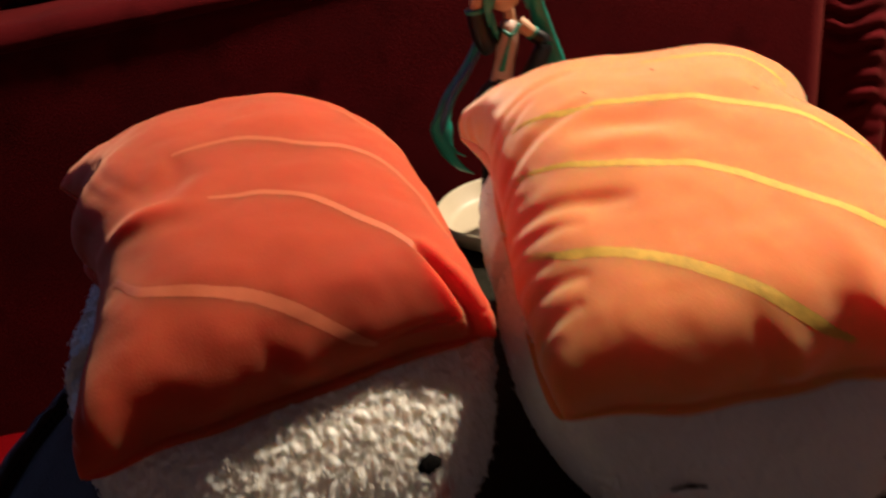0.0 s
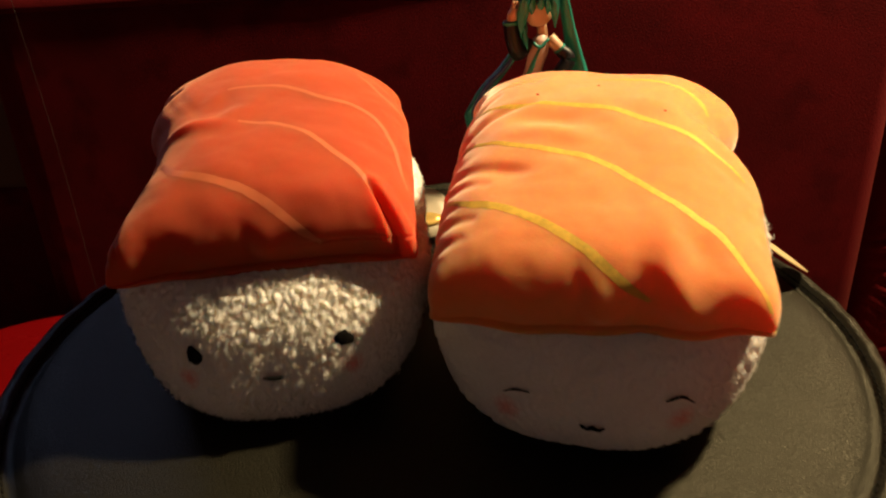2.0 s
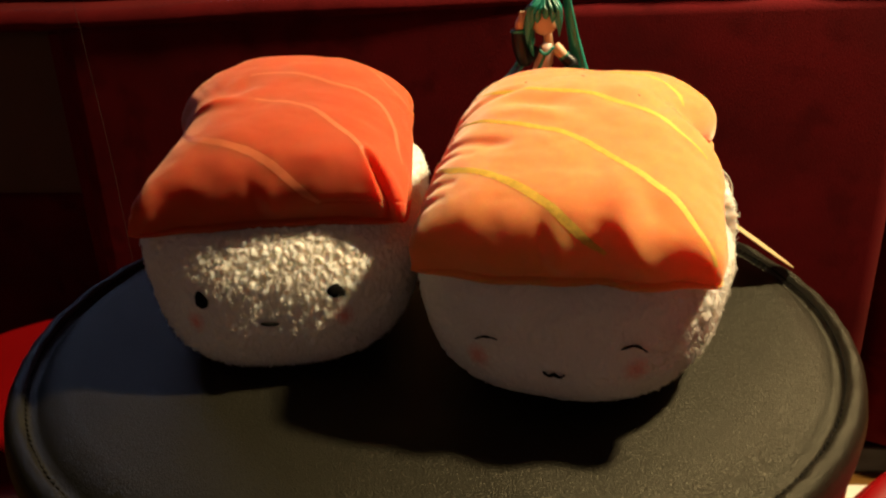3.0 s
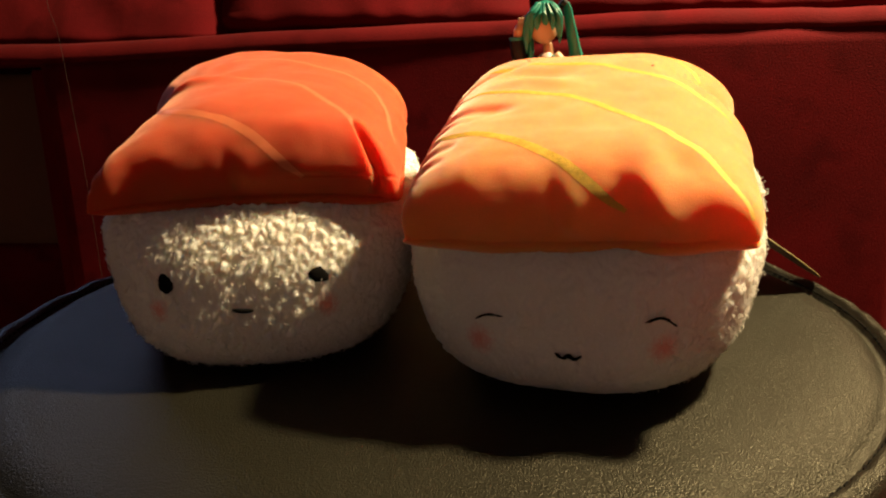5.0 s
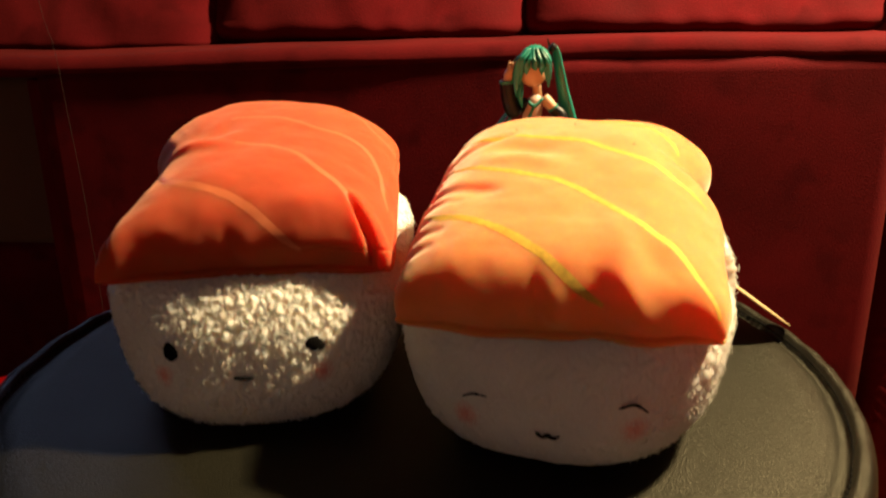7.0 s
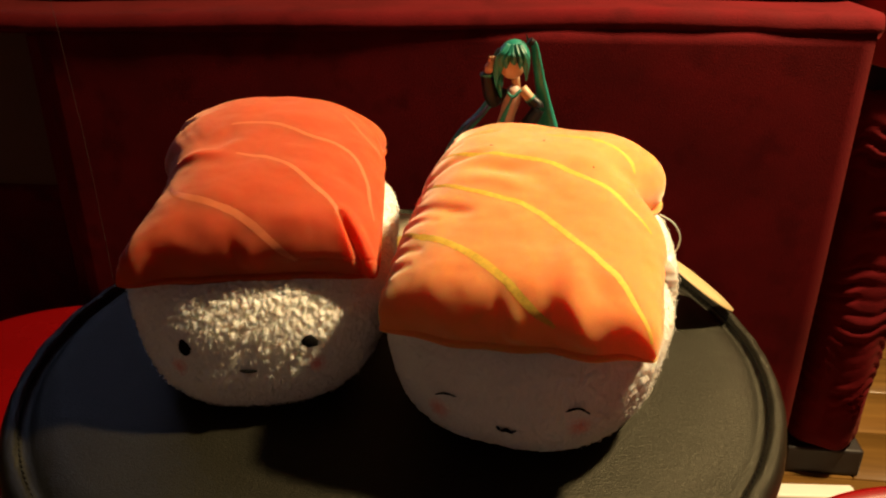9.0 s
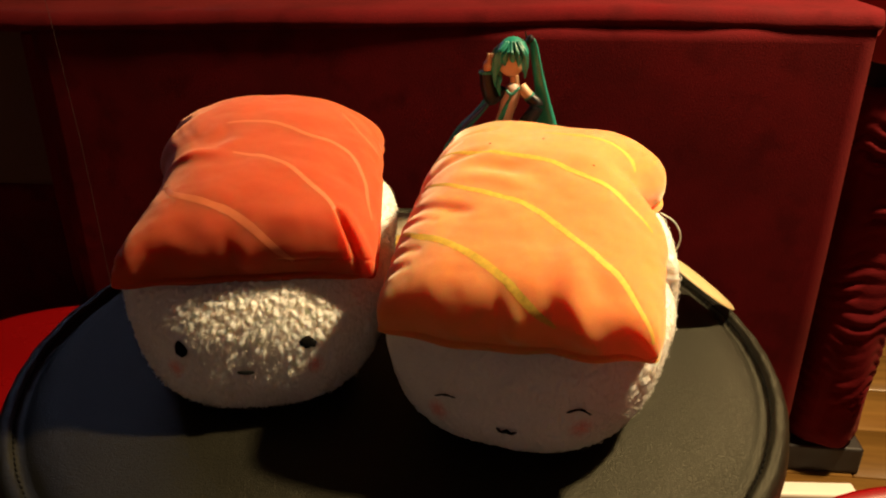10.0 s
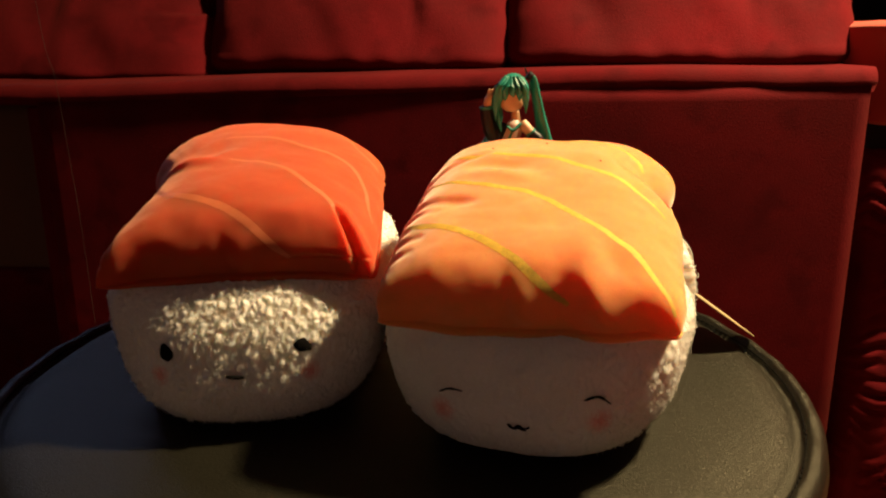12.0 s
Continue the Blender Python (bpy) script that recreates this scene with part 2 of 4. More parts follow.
def part(name, data, material=None, parent=None, label=""):
    """Links a bmesh or a mesh as one object under its thing."""
    if isinstance(data, bmesh.types.BMesh):
        me = bpy.data.meshes.new(name)
        data.to_mesh(me)
        data.free()
        for mm in (material if isinstance(material, (list, tuple)) else [material]):
            me.materials.append(mm)
        data = me
    ob = new(name, data)
    if parent is not None:
        ob.parent = parent
    if label:
        tagged(ob, label)
    return ob


def thing(name, place, label, category, group="", turn=0.0, kind=""):
    e = new(name)
    e.matrix_world = pose(*place, 0, 0, turn)
    e.empty_display_size = 0.05
    return tagged(e, label, category, group, kind)


def rounded_box(sx, sy, sz, bevel=0.004, segments=3, cuts=0):
    """Box on z 0, centred in x and y, with rounded edges."""
    bm = bmesh.new()
    bmesh.ops.create_cube(bm, size=1.0, matrix=Matrix.Translation((0, 0, sz / 2)) @ Matrix.Diagonal((sx, sy, sz, 1)))
    if cuts:
        bmesh.ops.subdivide_edges(bm, edges=bm.edges[:], cuts=cuts, use_grid_fill=True)
    sharp = [e for e in bm.edges if len(e.link_faces) == 2 and e.calc_face_angle() > 0.8]
    bmesh.ops.bevel(bm, geom=sharp, offset=bevel, segments=segments, profile=0.6, affect="EDGES")
    for f in bm.faces:
        f.smooth = True
    return bm


def lathe(profile, steps=96):
    """Turned form: (radius, height) from the axis at the bottom to the axis on top, or an open band."""
    verts, faces = [], []
    for r, z in profile:
        for k in range(steps):
            a = 2 * math.pi * k / steps
            verts.append((r * math.cos(a), r * math.sin(a), z))
    for i in range(len(profile) - 1):
        for k in range(steps):
            q = (k + 1) % steps
            faces.append((i * steps + k, i * steps + q, (i + 1) * steps + q, (i + 1) * steps + k))
    return verts, faces


def tube(points, radii, sides=8, caps=True):
    """Tapered round rod along points."""
    verts, faces = [], []
    pts = [Vector(p) for p in points]
    up = Vector((0.13, 0.31, 0.94))
    for i, p in enumerate(pts):
        d = (pts[min(i + 1, len(pts) - 1)] - pts[max(i - 1, 0)]).normalized()
        a = d.cross(up)
        if a.length < 0.05:
            a = d.cross(Vector((1, 0, 0)))
        a.normalize()
        b = d.cross(a)
        r = radii[i] if isinstance(radii, (list, tuple)) else radii
        ra, rb = r if isinstance(r, tuple) else (r, r)
        for k in range(sides):
            w = 2 * math.pi * k / sides
            verts.append(p + a * (ra * math.cos(w)) + b * (rb * math.sin(w)))
    for i in range(len(pts) - 1):
        for k in range(sides):
            q = (k + 1) % sides
            faces.append((i * sides + k, i * sides + q, (i + 1) * sides + q, (i + 1) * sides + k))
    if caps:
        faces.append(tuple(range(sides - 1, -1, -1)))
        faces.append(tuple(range((len(pts) - 1) * sides, len(pts) * sides)))
    return verts, faces


def spline(points, n):
    """Smooth curve through points (Catmull-Rom)."""
    p = [Vector(q) for q in points]
    p = [2 * p[0] - p[1]] + p + [2 * p[-1] - p[-2]]
    out = []
    for k in range(n + 1):
        s = k / n * (len(p) - 3)
        i = min(int(s), len(p) - 4)
        t = s - i
        a, b, c, d = p[i:i + 4]
        out.append(0.5 * (2 * b + (c - a) * t + (2 * a - 5 * b + 4 * c - d) * t * t + (3 * b - a - 3 * c + d) * t ** 3))
    return out


def fbm(x, y, z, s=1.0):
    return noise.noise(Vector((x * s, y * s, z * s)))


def bell(x, c, w):
    return math.exp(-((x - c) / w) ** 2)


# ---- room ----
floor = tagged(part("floor", rounded_box(6.4, 6.4, 0.1, 0.002, 1), DARK_GAP), "dark bed under the oak floor boards", "floor", kind="structure")
floor.location = (0, 0, -0.115)


def wall(name, cx, cy, sx, sy, material=PLASTER):
    ob = tagged(part(name, rounded_box(sx, sy, 2.5, 0.002, 1), material), "plain plaster wall added to close the room", "wall", kind="structure")
    ob.location = (cx, cy, -0.1)


# Walls added to close the room, dark so that little light bounces.
wall("wall_north", 0.1, 2.16, 4.1, 0.12)
# Unseen wall behind the camera, added as a pale reflector for fill.
wall("wall_south", 0.1, -1.46, 4.1, 0.12, PLASTER_BOUNCE)
wall("wall_west", -1.86, 0.25, 0.12, 3.70)
wall("wall_east", 2.06, 0.25, 0.12, 3.70)
ceiling = tagged(part("ceiling", rounded_box(6.2, 6.2, 0.1, 0.002, 1), PLASTER), "plain dark plaster ceiling added to close the room", "ceiling", kind="structure")
ceiling.location = (0, 0, 2.41)

# ---- stool with a black leather seat ----
TOP = 0.372
CX, CY, RAD = 0.096, 0.086, 0.221


def drum_profile(r, h):
    return [(0.0, 0.004), (r * 0.90, 0.004), (r * 0.925, 0.0), (r * 0.955, 0.006), (r * 0.965, 0.02), (r * 0.93, h * 0.45), (r * 0.92, h * 0.6),
            (r * 0.965, h - 0.02), (r * 0.97, h - 0.004), (r * 0.96, h), (0.0, h)]


def cushion_profile():
    """From the underside over the rounded lip and the sewn groove to the slightly sunken middle (heights from the floor)."""
    return [(0.0, TOP - 0.040), (RAD - 0.012, TOP - 0.040), (RAD - 0.005, TOP - 0.036), (RAD - 0.001, TOP - 0.026), (RAD, TOP - 0.017),
            (RAD - 0.0012, TOP - 0.010), (RAD - 0.0038, TOP - 0.0058), (RAD - 0.0072, TOP - 0.0044), (RAD - 0.0095, TOP - 0.0052),
            (RAD - 0.0112, TOP - 0.0088), (RAD - 0.0135, TOP - 0.0098), (RAD - 0.0165, TOP - 0.0076), (RAD - 0.0215, TOP - 0.0042),
            (RAD - 0.031, TOP - 0.0030), (RAD - 0.045, TOP - 0.0030), (RAD - 0.09, TOP - 0.0038), (RAD - 0.15, TOP - 0.0038), (0.004, TOP - 0.0038), (0.0, TOP - 0.0038)]


stool = thing("stool", (CX, CY, 0), "round stool with a black leather padded seat on a red drum", "stool", "stools round the sofa")
part("drum", mesh_from("drum", *lathe(drum_profile(RAD, TOP - 0.052)), RED_PLASTIC), parent=stool, label="red glossy drum body")
part("metal_band", mesh_from("metal_band", *lathe([(RAD - 0.012, TOP - 0.052), (RAD - 0.004, TOP - 0.052), (RAD - 0.003, TOP - 0.050),
     (RAD - 0.003, TOP - 0.042), (RAD - 0.004, TOP - 0.040), (RAD - 0.012, TOP - 0.040)]), CHROME), parent=stool, label="shiny metal rim band")
cv, cf = lathe(cushion_profile(), 160)
cv2 = []
for x, y, z in cv:
    r = math.hypot(x, y)
    ang = math.atan2(y, x)
    ripple = 0.0009 * bell(r, RAD - 0.0075, 0.006) * (math.sin(ang * 47 + 2 * math.sin(ang * 9)) + fbm(math.cos(ang) * 9, math.sin(ang) * 9, 3))
    soft = 0.0006 * fbm(x * 14, y * 14, 1.7) if r < RAD - 0.03 and z > TOP - 0.01 else 0
    cv2.append((x, y, z + ripple + soft))
seat = part("seat", mesh_from("seat", cv2, cf, LEATHER), parent=stool, label="black grained leather pad with a sewn edge")
bm = bmesh.new()
bmesh.ops.create_cube(bm, size=1.0, matrix=Matrix.Diagonal((0.0009, 0.0030, 0.0010, 1)))
bmesh.ops.bevel(bm, geom=bm.edges[:], offset=0.0003, segments=1, affect="EDGES")
stitch_mesh = bpy.data.meshes.new("stitch")
bm.to_mesh(stitch_mesh)
bm.free()
stitch_mesh.materials.append(THREAD_BLACK)
for k in range(280):
    a = 2 * math.pi * k / 280
    st = new("stitch", stitch_mesh)
    st.parent = seat
    st.matrix_basis = Matrix.Translation(((RAD - 0.0108) * math.cos(a), (RAD - 0.0108) * math.sin(a), TOP - 0.0072)) @ Matrix.Rotation(a + 0.15, 4, "Z")


def red_stool(x, y, r, h):
    s = thing("stool", (x, y, 0), "round red glossy plastic stool without a cushion", "stool", "stools round the sofa")
    body = [(0.0, 0.004), (r * 0.90, 0.004), (r * 0.94, 0.0), (r * 0.97, 0.012), (r * 0.93, h * 0.5), (r * 0.955, h - 0.04), (r * 0.955, h - 0.03)]
    part("drum", mesh_from("drum", *lathe(body), RED_PLASTIC), parent=s)
    lid = [(r * 0.955, h - 0.034), (r * 0.995, h - 0.030), (r, h - 0.022), (r * 0.99, h - 0.009), (r * 0.96, h - 0.002), (r * 0.93, h), (r * 0.90, h - 0.0012),
           (r * 0.6, h - 0.0016), (0.003, h - 0.0016), (0.0, h - 0.0016)]
    part("lid", mesh_from("lid", *lathe(lid), RED_PLASTIC), parent=s, label="red lid with a rounded rim")
    return s


red_stool(-0.27, 0.250, 0.155, 0.200)
red_stool(0.389, -0.090, 0.125, 0.333)

# ---- sofa ----
SX0, SX1, SY, SZ = -1.25, 0.467, 0.413, 0.503
sofa = thing("sofa", (0.0, 0.9, 0), "long red microfibre sofa with boxed base and ruched arm", "sofa")


def lift(x):
    """How far the deck and the top of its front rise towards the arm."""
    return float(np.interp(x, (-0.30, -0.12, 0.10, 0.25, 0.47), (0.0, 0.0050, 0.0075, 0.0090, 0.0112)))


def soft_panel(name, x0, x1, z0, z1, y, thick, material, label, seed=0.0, wave=0.0009):
    """Upright padded panel with a softly uneven face."""
    nx, nz = max(12, int((x1 - x0) / 0.012)), max(12, int((z1 - z0) / 0.012))
    verts, faces = [], []
    for j in range(nz + 1):
        for i in range(nx + 1):
            x, z = x0 + (x1 - x0) * i / nx, z0 + (z1 - z0) * j / nz
            edge = min(i, nx - i, 4) / 4 * min(j, nz - j, 4) / 4
            verts.append((x, y + 0.0003 * (1 - edge) ** 2 + wave * fbm(x * 6, z * 6, seed), z + lift(x) * j / nz))
    for j in range(nz):
        for i in range(nx):
            a = j * (nx + 1) + i
            faces.append((a, a + 1, a + nx + 2, a + nx + 1))
    n = len(verts)
    verts += [(v[0], y + thick, v[2]) for v in verts]
    for j in range(nz):
        for i in range(nx):
            a = n + j * (nx + 1) + i
            faces.append((a, a + nx + 1, a + nx + 2, a + 1))
    rim = [i for i in range(nx + 1)] + [(nx + 1) * (j + 1) - 1 for j in range(1, nz + 1)] + [nz * (nx + 1) + i for i in range(nx - 1, -1, -1)] + [j * (nx + 1) for j in range(nz - 1, 0, -1)]
    for a, b in zip(rim, rim[1:] + rim[:1]):
        faces.append((b, a, n + a, n + b))
    ob = part(name, mesh_from(name, verts, faces, material), label=label)
    ob.parent, ob.matrix_parent_inverse = sofa, sofa.matrix_world.inverted()
    return ob


def sofa_part(name, data, material=None, label="", place=None):
    ob = part(name, data, material, label=label)
    ob.parent, ob.matrix_parent_inverse = sofa, sofa.matrix_world.inverted()
    if place:
        ob.matrix_basis = pose(*place)
    return ob


soft_panel("front_panel", -0.312, SX1, 0.045, SZ - 0.010, SY, 0.03, RED_FABRIC, "dark red flat padded front panel", 2.0)
soft_panel("recess_panel", -1.25, -0.370, 0.285, SZ - 0.025, 0.530, 0.03, BROWN, "brown suede recessed panel", 5.0, 0.004)
soft_panel("lower_panel", -1.25, -0.312, 0.03, 0.283, 0.534, 0.03, RED_FABRIC, "dark red lower panel", 7.0)
sofa_part("inner_side", rounded_box(0.020, 0.20, 0.44, 0.004), RED_FABRIC, "red side of the recess", (-0.326, 0.53, 0.045))

# top deck: padded lip over the front panel, with a sewn welt
nx, ny = 150, 26
verts, faces = [], []
for j in range(ny + 1):
    for i in range(nx + 1):
        x = SX0 + (SX1 + 0.004 - SX0) * i / nx
        t = j / ny
        sag = 0.0035 * fbm(x * 5, 0.3, 0.2) + 0.003 * bell(x, -0.15, 0.2)
        over = 0.0006 + 0.0036 / (1 + math.exp((x - 0.06) * 22)) + 0.0008 * fbm(x * 16, 2.2, 0.5)
        if t < 0.25:
            a = t / 0.25 * math.pi / 2
            y, z = SY + 0.010 - (0.010 + over) * math.cos(a * 0.98), SZ - 0.007 + 0.014 * math.sin(a) - sag + 0.0010 * fbm(x * 34, 0.2, 8.0)
        else:
            y = SY + 0.010 + (t - 0.25) / 0.75 * 0.60
            z = SZ + 0.007 - sag * (1 - t) + 0.002 * fbm(x * 9, y * 9, 4)
        verts.append((x, y, z + lift(x)))
for j in range(ny):
    for i in range(nx):
        a = j * (nx + 1) + i
        faces.append((a, a + 1, a + nx + 2, a + nx + 1))
n0 = len(verts)
verts += [(v[0], max(v[1], SY + 0.006), SZ - 0.016 + lift(v[0])) for v in verts]
for j in range(ny):
    for i in range(nx):
        a = n0 + j * (nx + 1) + i
        faces.append((a, a + nx + 1, a + nx + 2, a + 1))
for i in range(nx):
    faces.append((i + 1, i, n0 + i, n0 + i + 1))
for j in range(ny):
    a, b = j * (nx + 1) + nx, (j + 1) * (nx + 1) + nx
    faces.append((b, a, n0 + a, n0 + b))
sofa_part("deck", mesh_from("deck", verts, faces, RED_FABRIC), label="padded red top deck with an overhanging lip")
welt = spline([(SX0, SY + 0.0005, SZ - 0.010), (-0.7, SY, SZ - 0.012), (-0.3, SY - 0.001, SZ - 0.011), (-0.1, SY, SZ - 0.014), (0.1, SY + 0.0015, SZ - 0.011),
               (0.3, SY + 0.0025, SZ - 0.008), (SX1 - 0.004, SY + 0.0025, SZ - 0.006)], 90)
welt = [q + Vector((0, 0, 1.3 * lift(q.x))) for q in welt]
sofa_part("welt", mesh_from("welt", *tube(welt, 0.0016, 8), RED_FABRIC), label="thin red piping under the deck lip")
side = spline([(SX1 - 0.004, SY + 0.004, SZ - 0.001), (SX1 - 0.003, SY + 0.004, 0.40), (SX1 - 0.005, SY + 0.005, 0.25), (SX1 - 0.004, SY + 0.005, 0.05)], 40)
sofa_part("welt", mesh_from("welt", *tube(side, 0.0019, 8), RED_FABRIC))
sofa_part("side_panel", rounded_box(0.018, 0.56, 0.450, 0.005), RED_FABRIC, "red side of the base", (SX1 - 0.012, SY + 0.31, 0.045))
# Unseen filler, added to keep the gaps between the cushions dark.
sofa_part("backrest", rounded_box(1.71, 0.16, 0.29, 0.04, 4), RED_FABRIC, "padded red backrest added unseen behind the cushions", (-0.395, 1.08, 0.46))
for fx, fy in ((0.44, 0.47), (-0.28, 0.56), (0.44, 0.96), (-1.2, 0.96)):
    sofa_part("foot", rounded_box(0.05, 0.05, 0.047, 0.004), BLACK_FOOT_GAP, "short black wooden foot", (fx, fy, 0))


def ruched_column(name, cx, cy, wx, wy, z0, z1, folds, amp, seed, label, power=2.6, material=RED_FABRIC):
    """Upholstered upright form with gathered fabric folds running round it."""
    nu, nv = 96, 150
    verts, faces = [], []
    for j in range(nv + 1):
        t = j / nv
        z = z0 + (z1 - z0) * t
        end = min(1.0, t / 0.07, (1 - t) / 0.07)
        shrink = 1 - 0.30 * (1 - math.sqrt(max(0.0, 1 - (1 - end) ** 2)))
        for i in range(nu):
            a = 2 * math.pi * i / nu
            c, s = math.cos(a), math.sin(a)
            x = abs(c) ** (2 / power) * math.copysign(1, c) * wx / 2
            y = abs(s) ** (2 / power) * math.copysign(1, s) * wy / 2
            w = fbm(c * 1.6 + seed, s * 1.6, z * 5)
            ph = z * folds + 2.4 * w + 0.9 * math.sin(a * 2 + seed) * 0.5
            ridge = 1 - abs(math.sin(ph * math.pi)) ** 0.5
            gate = (0.10 + 1.2 * max(0.0, fbm(c * 2 + 5, s * 2 + seed, z * 22) + 0.25)) * (0.25 + 0.75 * min(1.0, t / 0.45))
            d = amp * (0.5 - ridge) * gate + 0.004 * fbm(c * 2, s * 2, z * 8 + seed)
            k = shrink * (1 + d / (wx / 2))
            verts.append((cx + x * k, cy + y * k, z + 0.004 * w))
    for j in range(nv):
        for i in range(nu):
            q = (i + 1) % nu
            faces.append((j * nu + i, j * nu + q, (j + 1) * nu + q, (j + 1) * nu + i))
    faces.append(tuple(range(nu - 1, -1, -1)))
    faces.append(tuple(range(nv * nu, (nv + 1) * nu)))
    return sofa_part(name, mesh_from(name, verts, faces, material), label=label)


ruched_column("arm", 0.526, 0.53, 0.090, 0.20, 0.030, 0.440, 64, 0.0056, 1.3, "gathered red fabric on the arm front")
ruched_column("arm_pad", 0.560, 0.56, 0.165, 0.26, 0.462, 0.56, 8, 0.003, 4.1, "plump red arm pad with lamplight put into its paler colour", material=RED_LIT)
# Black block put where the gap under the pad is only shaded.
sofa_part("arm_gap_shade", rounded_box(0.06, 0.14, 0.06, 0.01), DARK_GAP, "black block that paints shade in the gap of the arm", (0.525, 0.55, 0.42))
sofa_part("plinth", rounded_box(0.085, 0.12, 0.036, 0.004), BLACK_FOOT_GAP, "black plinth under the arm", (0.526, 0.50, 0))


def seat_cushion(cx, w, h, seed, y0=0.478):
    """Plump loose cushion leaning back, with rounded ends, a pulled seam and wrinkles."""
    nu, nv = 220, 90
    d = 0.5
    verts, faces = [], []
    for j in range(nv + 1):
        v = -math.pi / 2 + math.pi * j / nv
        for i in range(nu):
            a = 2 * math.pi * i / nu
            c, q = math.cos(a), math.sin(a)
            r = (abs(c) ** 9 + abs(q) ** 9) ** (-1 / 9)
            cu, su = c * r, q * r
            cv_, sv_ = abs(math.cos(v)) ** 0.60, math.copysign(abs(math.sin(v)) ** 0.72, v)
            sv_ = -0.72 + 0.28 * sv_ if sv_ < 0 else -0.72 + 1.72 * sv_
            x, y, z = cu * cv_ ** 0.4 * w / 2, su * cv_ * d / 2, sv_ * h / 2
            soft = 0.004 * fbm(x * 9 + seed, y * 9, z * 9)
            away = w / 2 + 0.02 - abs(x)
            end = bell(away, 0.0, 0.085)
            ray = fbm(math.atan2(z + h * 0.30, away) * 3.0 + seed, seed, away * 6)
            sag = fbm(x * 11 + z * 9 + seed, z * 16, seed)
            pleat = bell(x + 0.10 * z, w * 0.17, 0.006) * bell(z, h * 0.10, h * 0.30) - 0.6 * bell(x + 0.10 * z, w * 0.17 + 0.014, 0.008) * bell(z, h * 0.1, h * 0.3)
            if y < 0:
                y += 0.008 * ray * end + 0.006 * pleat + 0.0075 * sag * bell(z, -h * 0.25, h * 0.5) + 0.004 * fbm(x * 34 + z * 20 + seed, z * 11, 2.0) * bell(z, -h * 0.2, h * 0.5)
            y += soft + 0.50 * (z + h / 2) * (1 if y < 0.1 else 0.4)
            z += soft - 0.014 * end * (1 if z > 0 else 0)
            verts.append((x, y, z + h / 2))
    for j in range(nv):
        for i in range(nu):
            q = (i + 1) % nu
            faces.append((j * nu + i, j * nu + q, (j + 1) * nu + q, (j + 1) * nu + i))
    ob = part("sofa_cushion", mesh_from("sofa_cushion", verts, faces, RED_FABRIC))
    ob.location = (cx, y0 + d / 2, SZ - 0.009 + lift(cx))
    return tagged(ob, "plump red microfibre cushion lying on the sofa deck", "cushion", "sofa cushions")


seat_cushion(-0.45, 0.585, 0.17, 1.0)
seat_cushion(-0.015, 0.338, 0.25, 2.3)
seat_cushion(0.318, 0.360, 0.26, 3.9, 0.476)

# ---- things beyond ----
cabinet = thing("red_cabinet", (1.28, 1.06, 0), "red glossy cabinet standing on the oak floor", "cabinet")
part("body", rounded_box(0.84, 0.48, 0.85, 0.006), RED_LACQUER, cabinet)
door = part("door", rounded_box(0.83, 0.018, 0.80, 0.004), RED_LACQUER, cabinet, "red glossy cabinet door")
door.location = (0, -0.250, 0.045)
# Shade of the gap left of the cabinet, built as a black panel.
dk = tagged(part("dark_gap_panel", rounded_box(0.03, 0.3, 0.9, 0.004), BLACK_FOOT_GAP), "black upright panel painting the shaded gap beside the red cabinet", "board")
dk.location = (0.835, 0.96, 0)
mat_ob = tagged(part("floor_strip", rounded_box(0.10, 0.022, 0.012, 0.004), WHITE_PAINT), "white plastic cable duct on the floor under the sofa", "cable duct")
mat_ob.matrix_world = pose(0.500, 0.398, 0, 0, 0, 4)
br = tagged(part("bracket", rounded_box(0.030, 0.012, 0.012, 0.002), BRASS), "small brass bracket at the recessed panel's corner", "bracket")
br.matrix_world = pose(-0.362, 0.505, 0.281, 0, 0, -6)


cord = spline([(-0.31, 0.404, 2.412), (-0.300, 0.404, 0.90), (-0.293, 0.404, 0.583), (-0.2845, 0.404, 0.515), (-0.281, 0.404, 0.45), (-0.277, 0.404, 0.35),
               (-0.274, 0.402, 0.12), (-0.270, 0.400, 0.0008)], 120)
tagged(part("hanging_cord", mesh_from("hanging_cord", *tube(cord, 0.00016, 6), DULL_CORD)), "thin dull grey cord hanging in front of the sofa", "cord")


# ---- plush sushi toys ----
def ease(n):
    """Even steps from -1 to 1 that crowd towards both ends."""
    s = np.linspace(-1, 1, n + 1)
    return np.sign(s) * (1 - (1 - np.abs(s)) ** 2.1)


def step(t):
    t = np.clip(t, 0, 1)
    return t * t * (3 - 2 * t)


def lumps(x, y, z, scale, seed):
    """Soft noise over arrays of places."""
    flat = [noise.noise(Vector((a * scale + seed, b * scale, c * scale))) for a, b, c in zip(x.ravel(), y.ravel(), z.ravel())]
    return np.array(flat).reshape(x.shape)


def groove(x, y, x0, y0, x1, y1, w, d):
    """A fold in cloth from one place to another: a valley of width w and depth d between two low swells, in millimetres."""
    dx, dy = x1 - x0, y1 - y0
    t = np.clip(((x - x0) * dx + (y - y0) * dy) / (dx * dx + dy * dy), 0, 1)
    q = np.hypot(x - x0 - t * dx, y - y0 - t * dy)
    end = 0.35 + 0.65 * np.sin(np.pi * (0.12 + 0.76 * t))
    return d * (0.45 * np.exp(-(q / (2.4 * w)) ** 2) - np.exp(-(q / w) ** 2)) * end


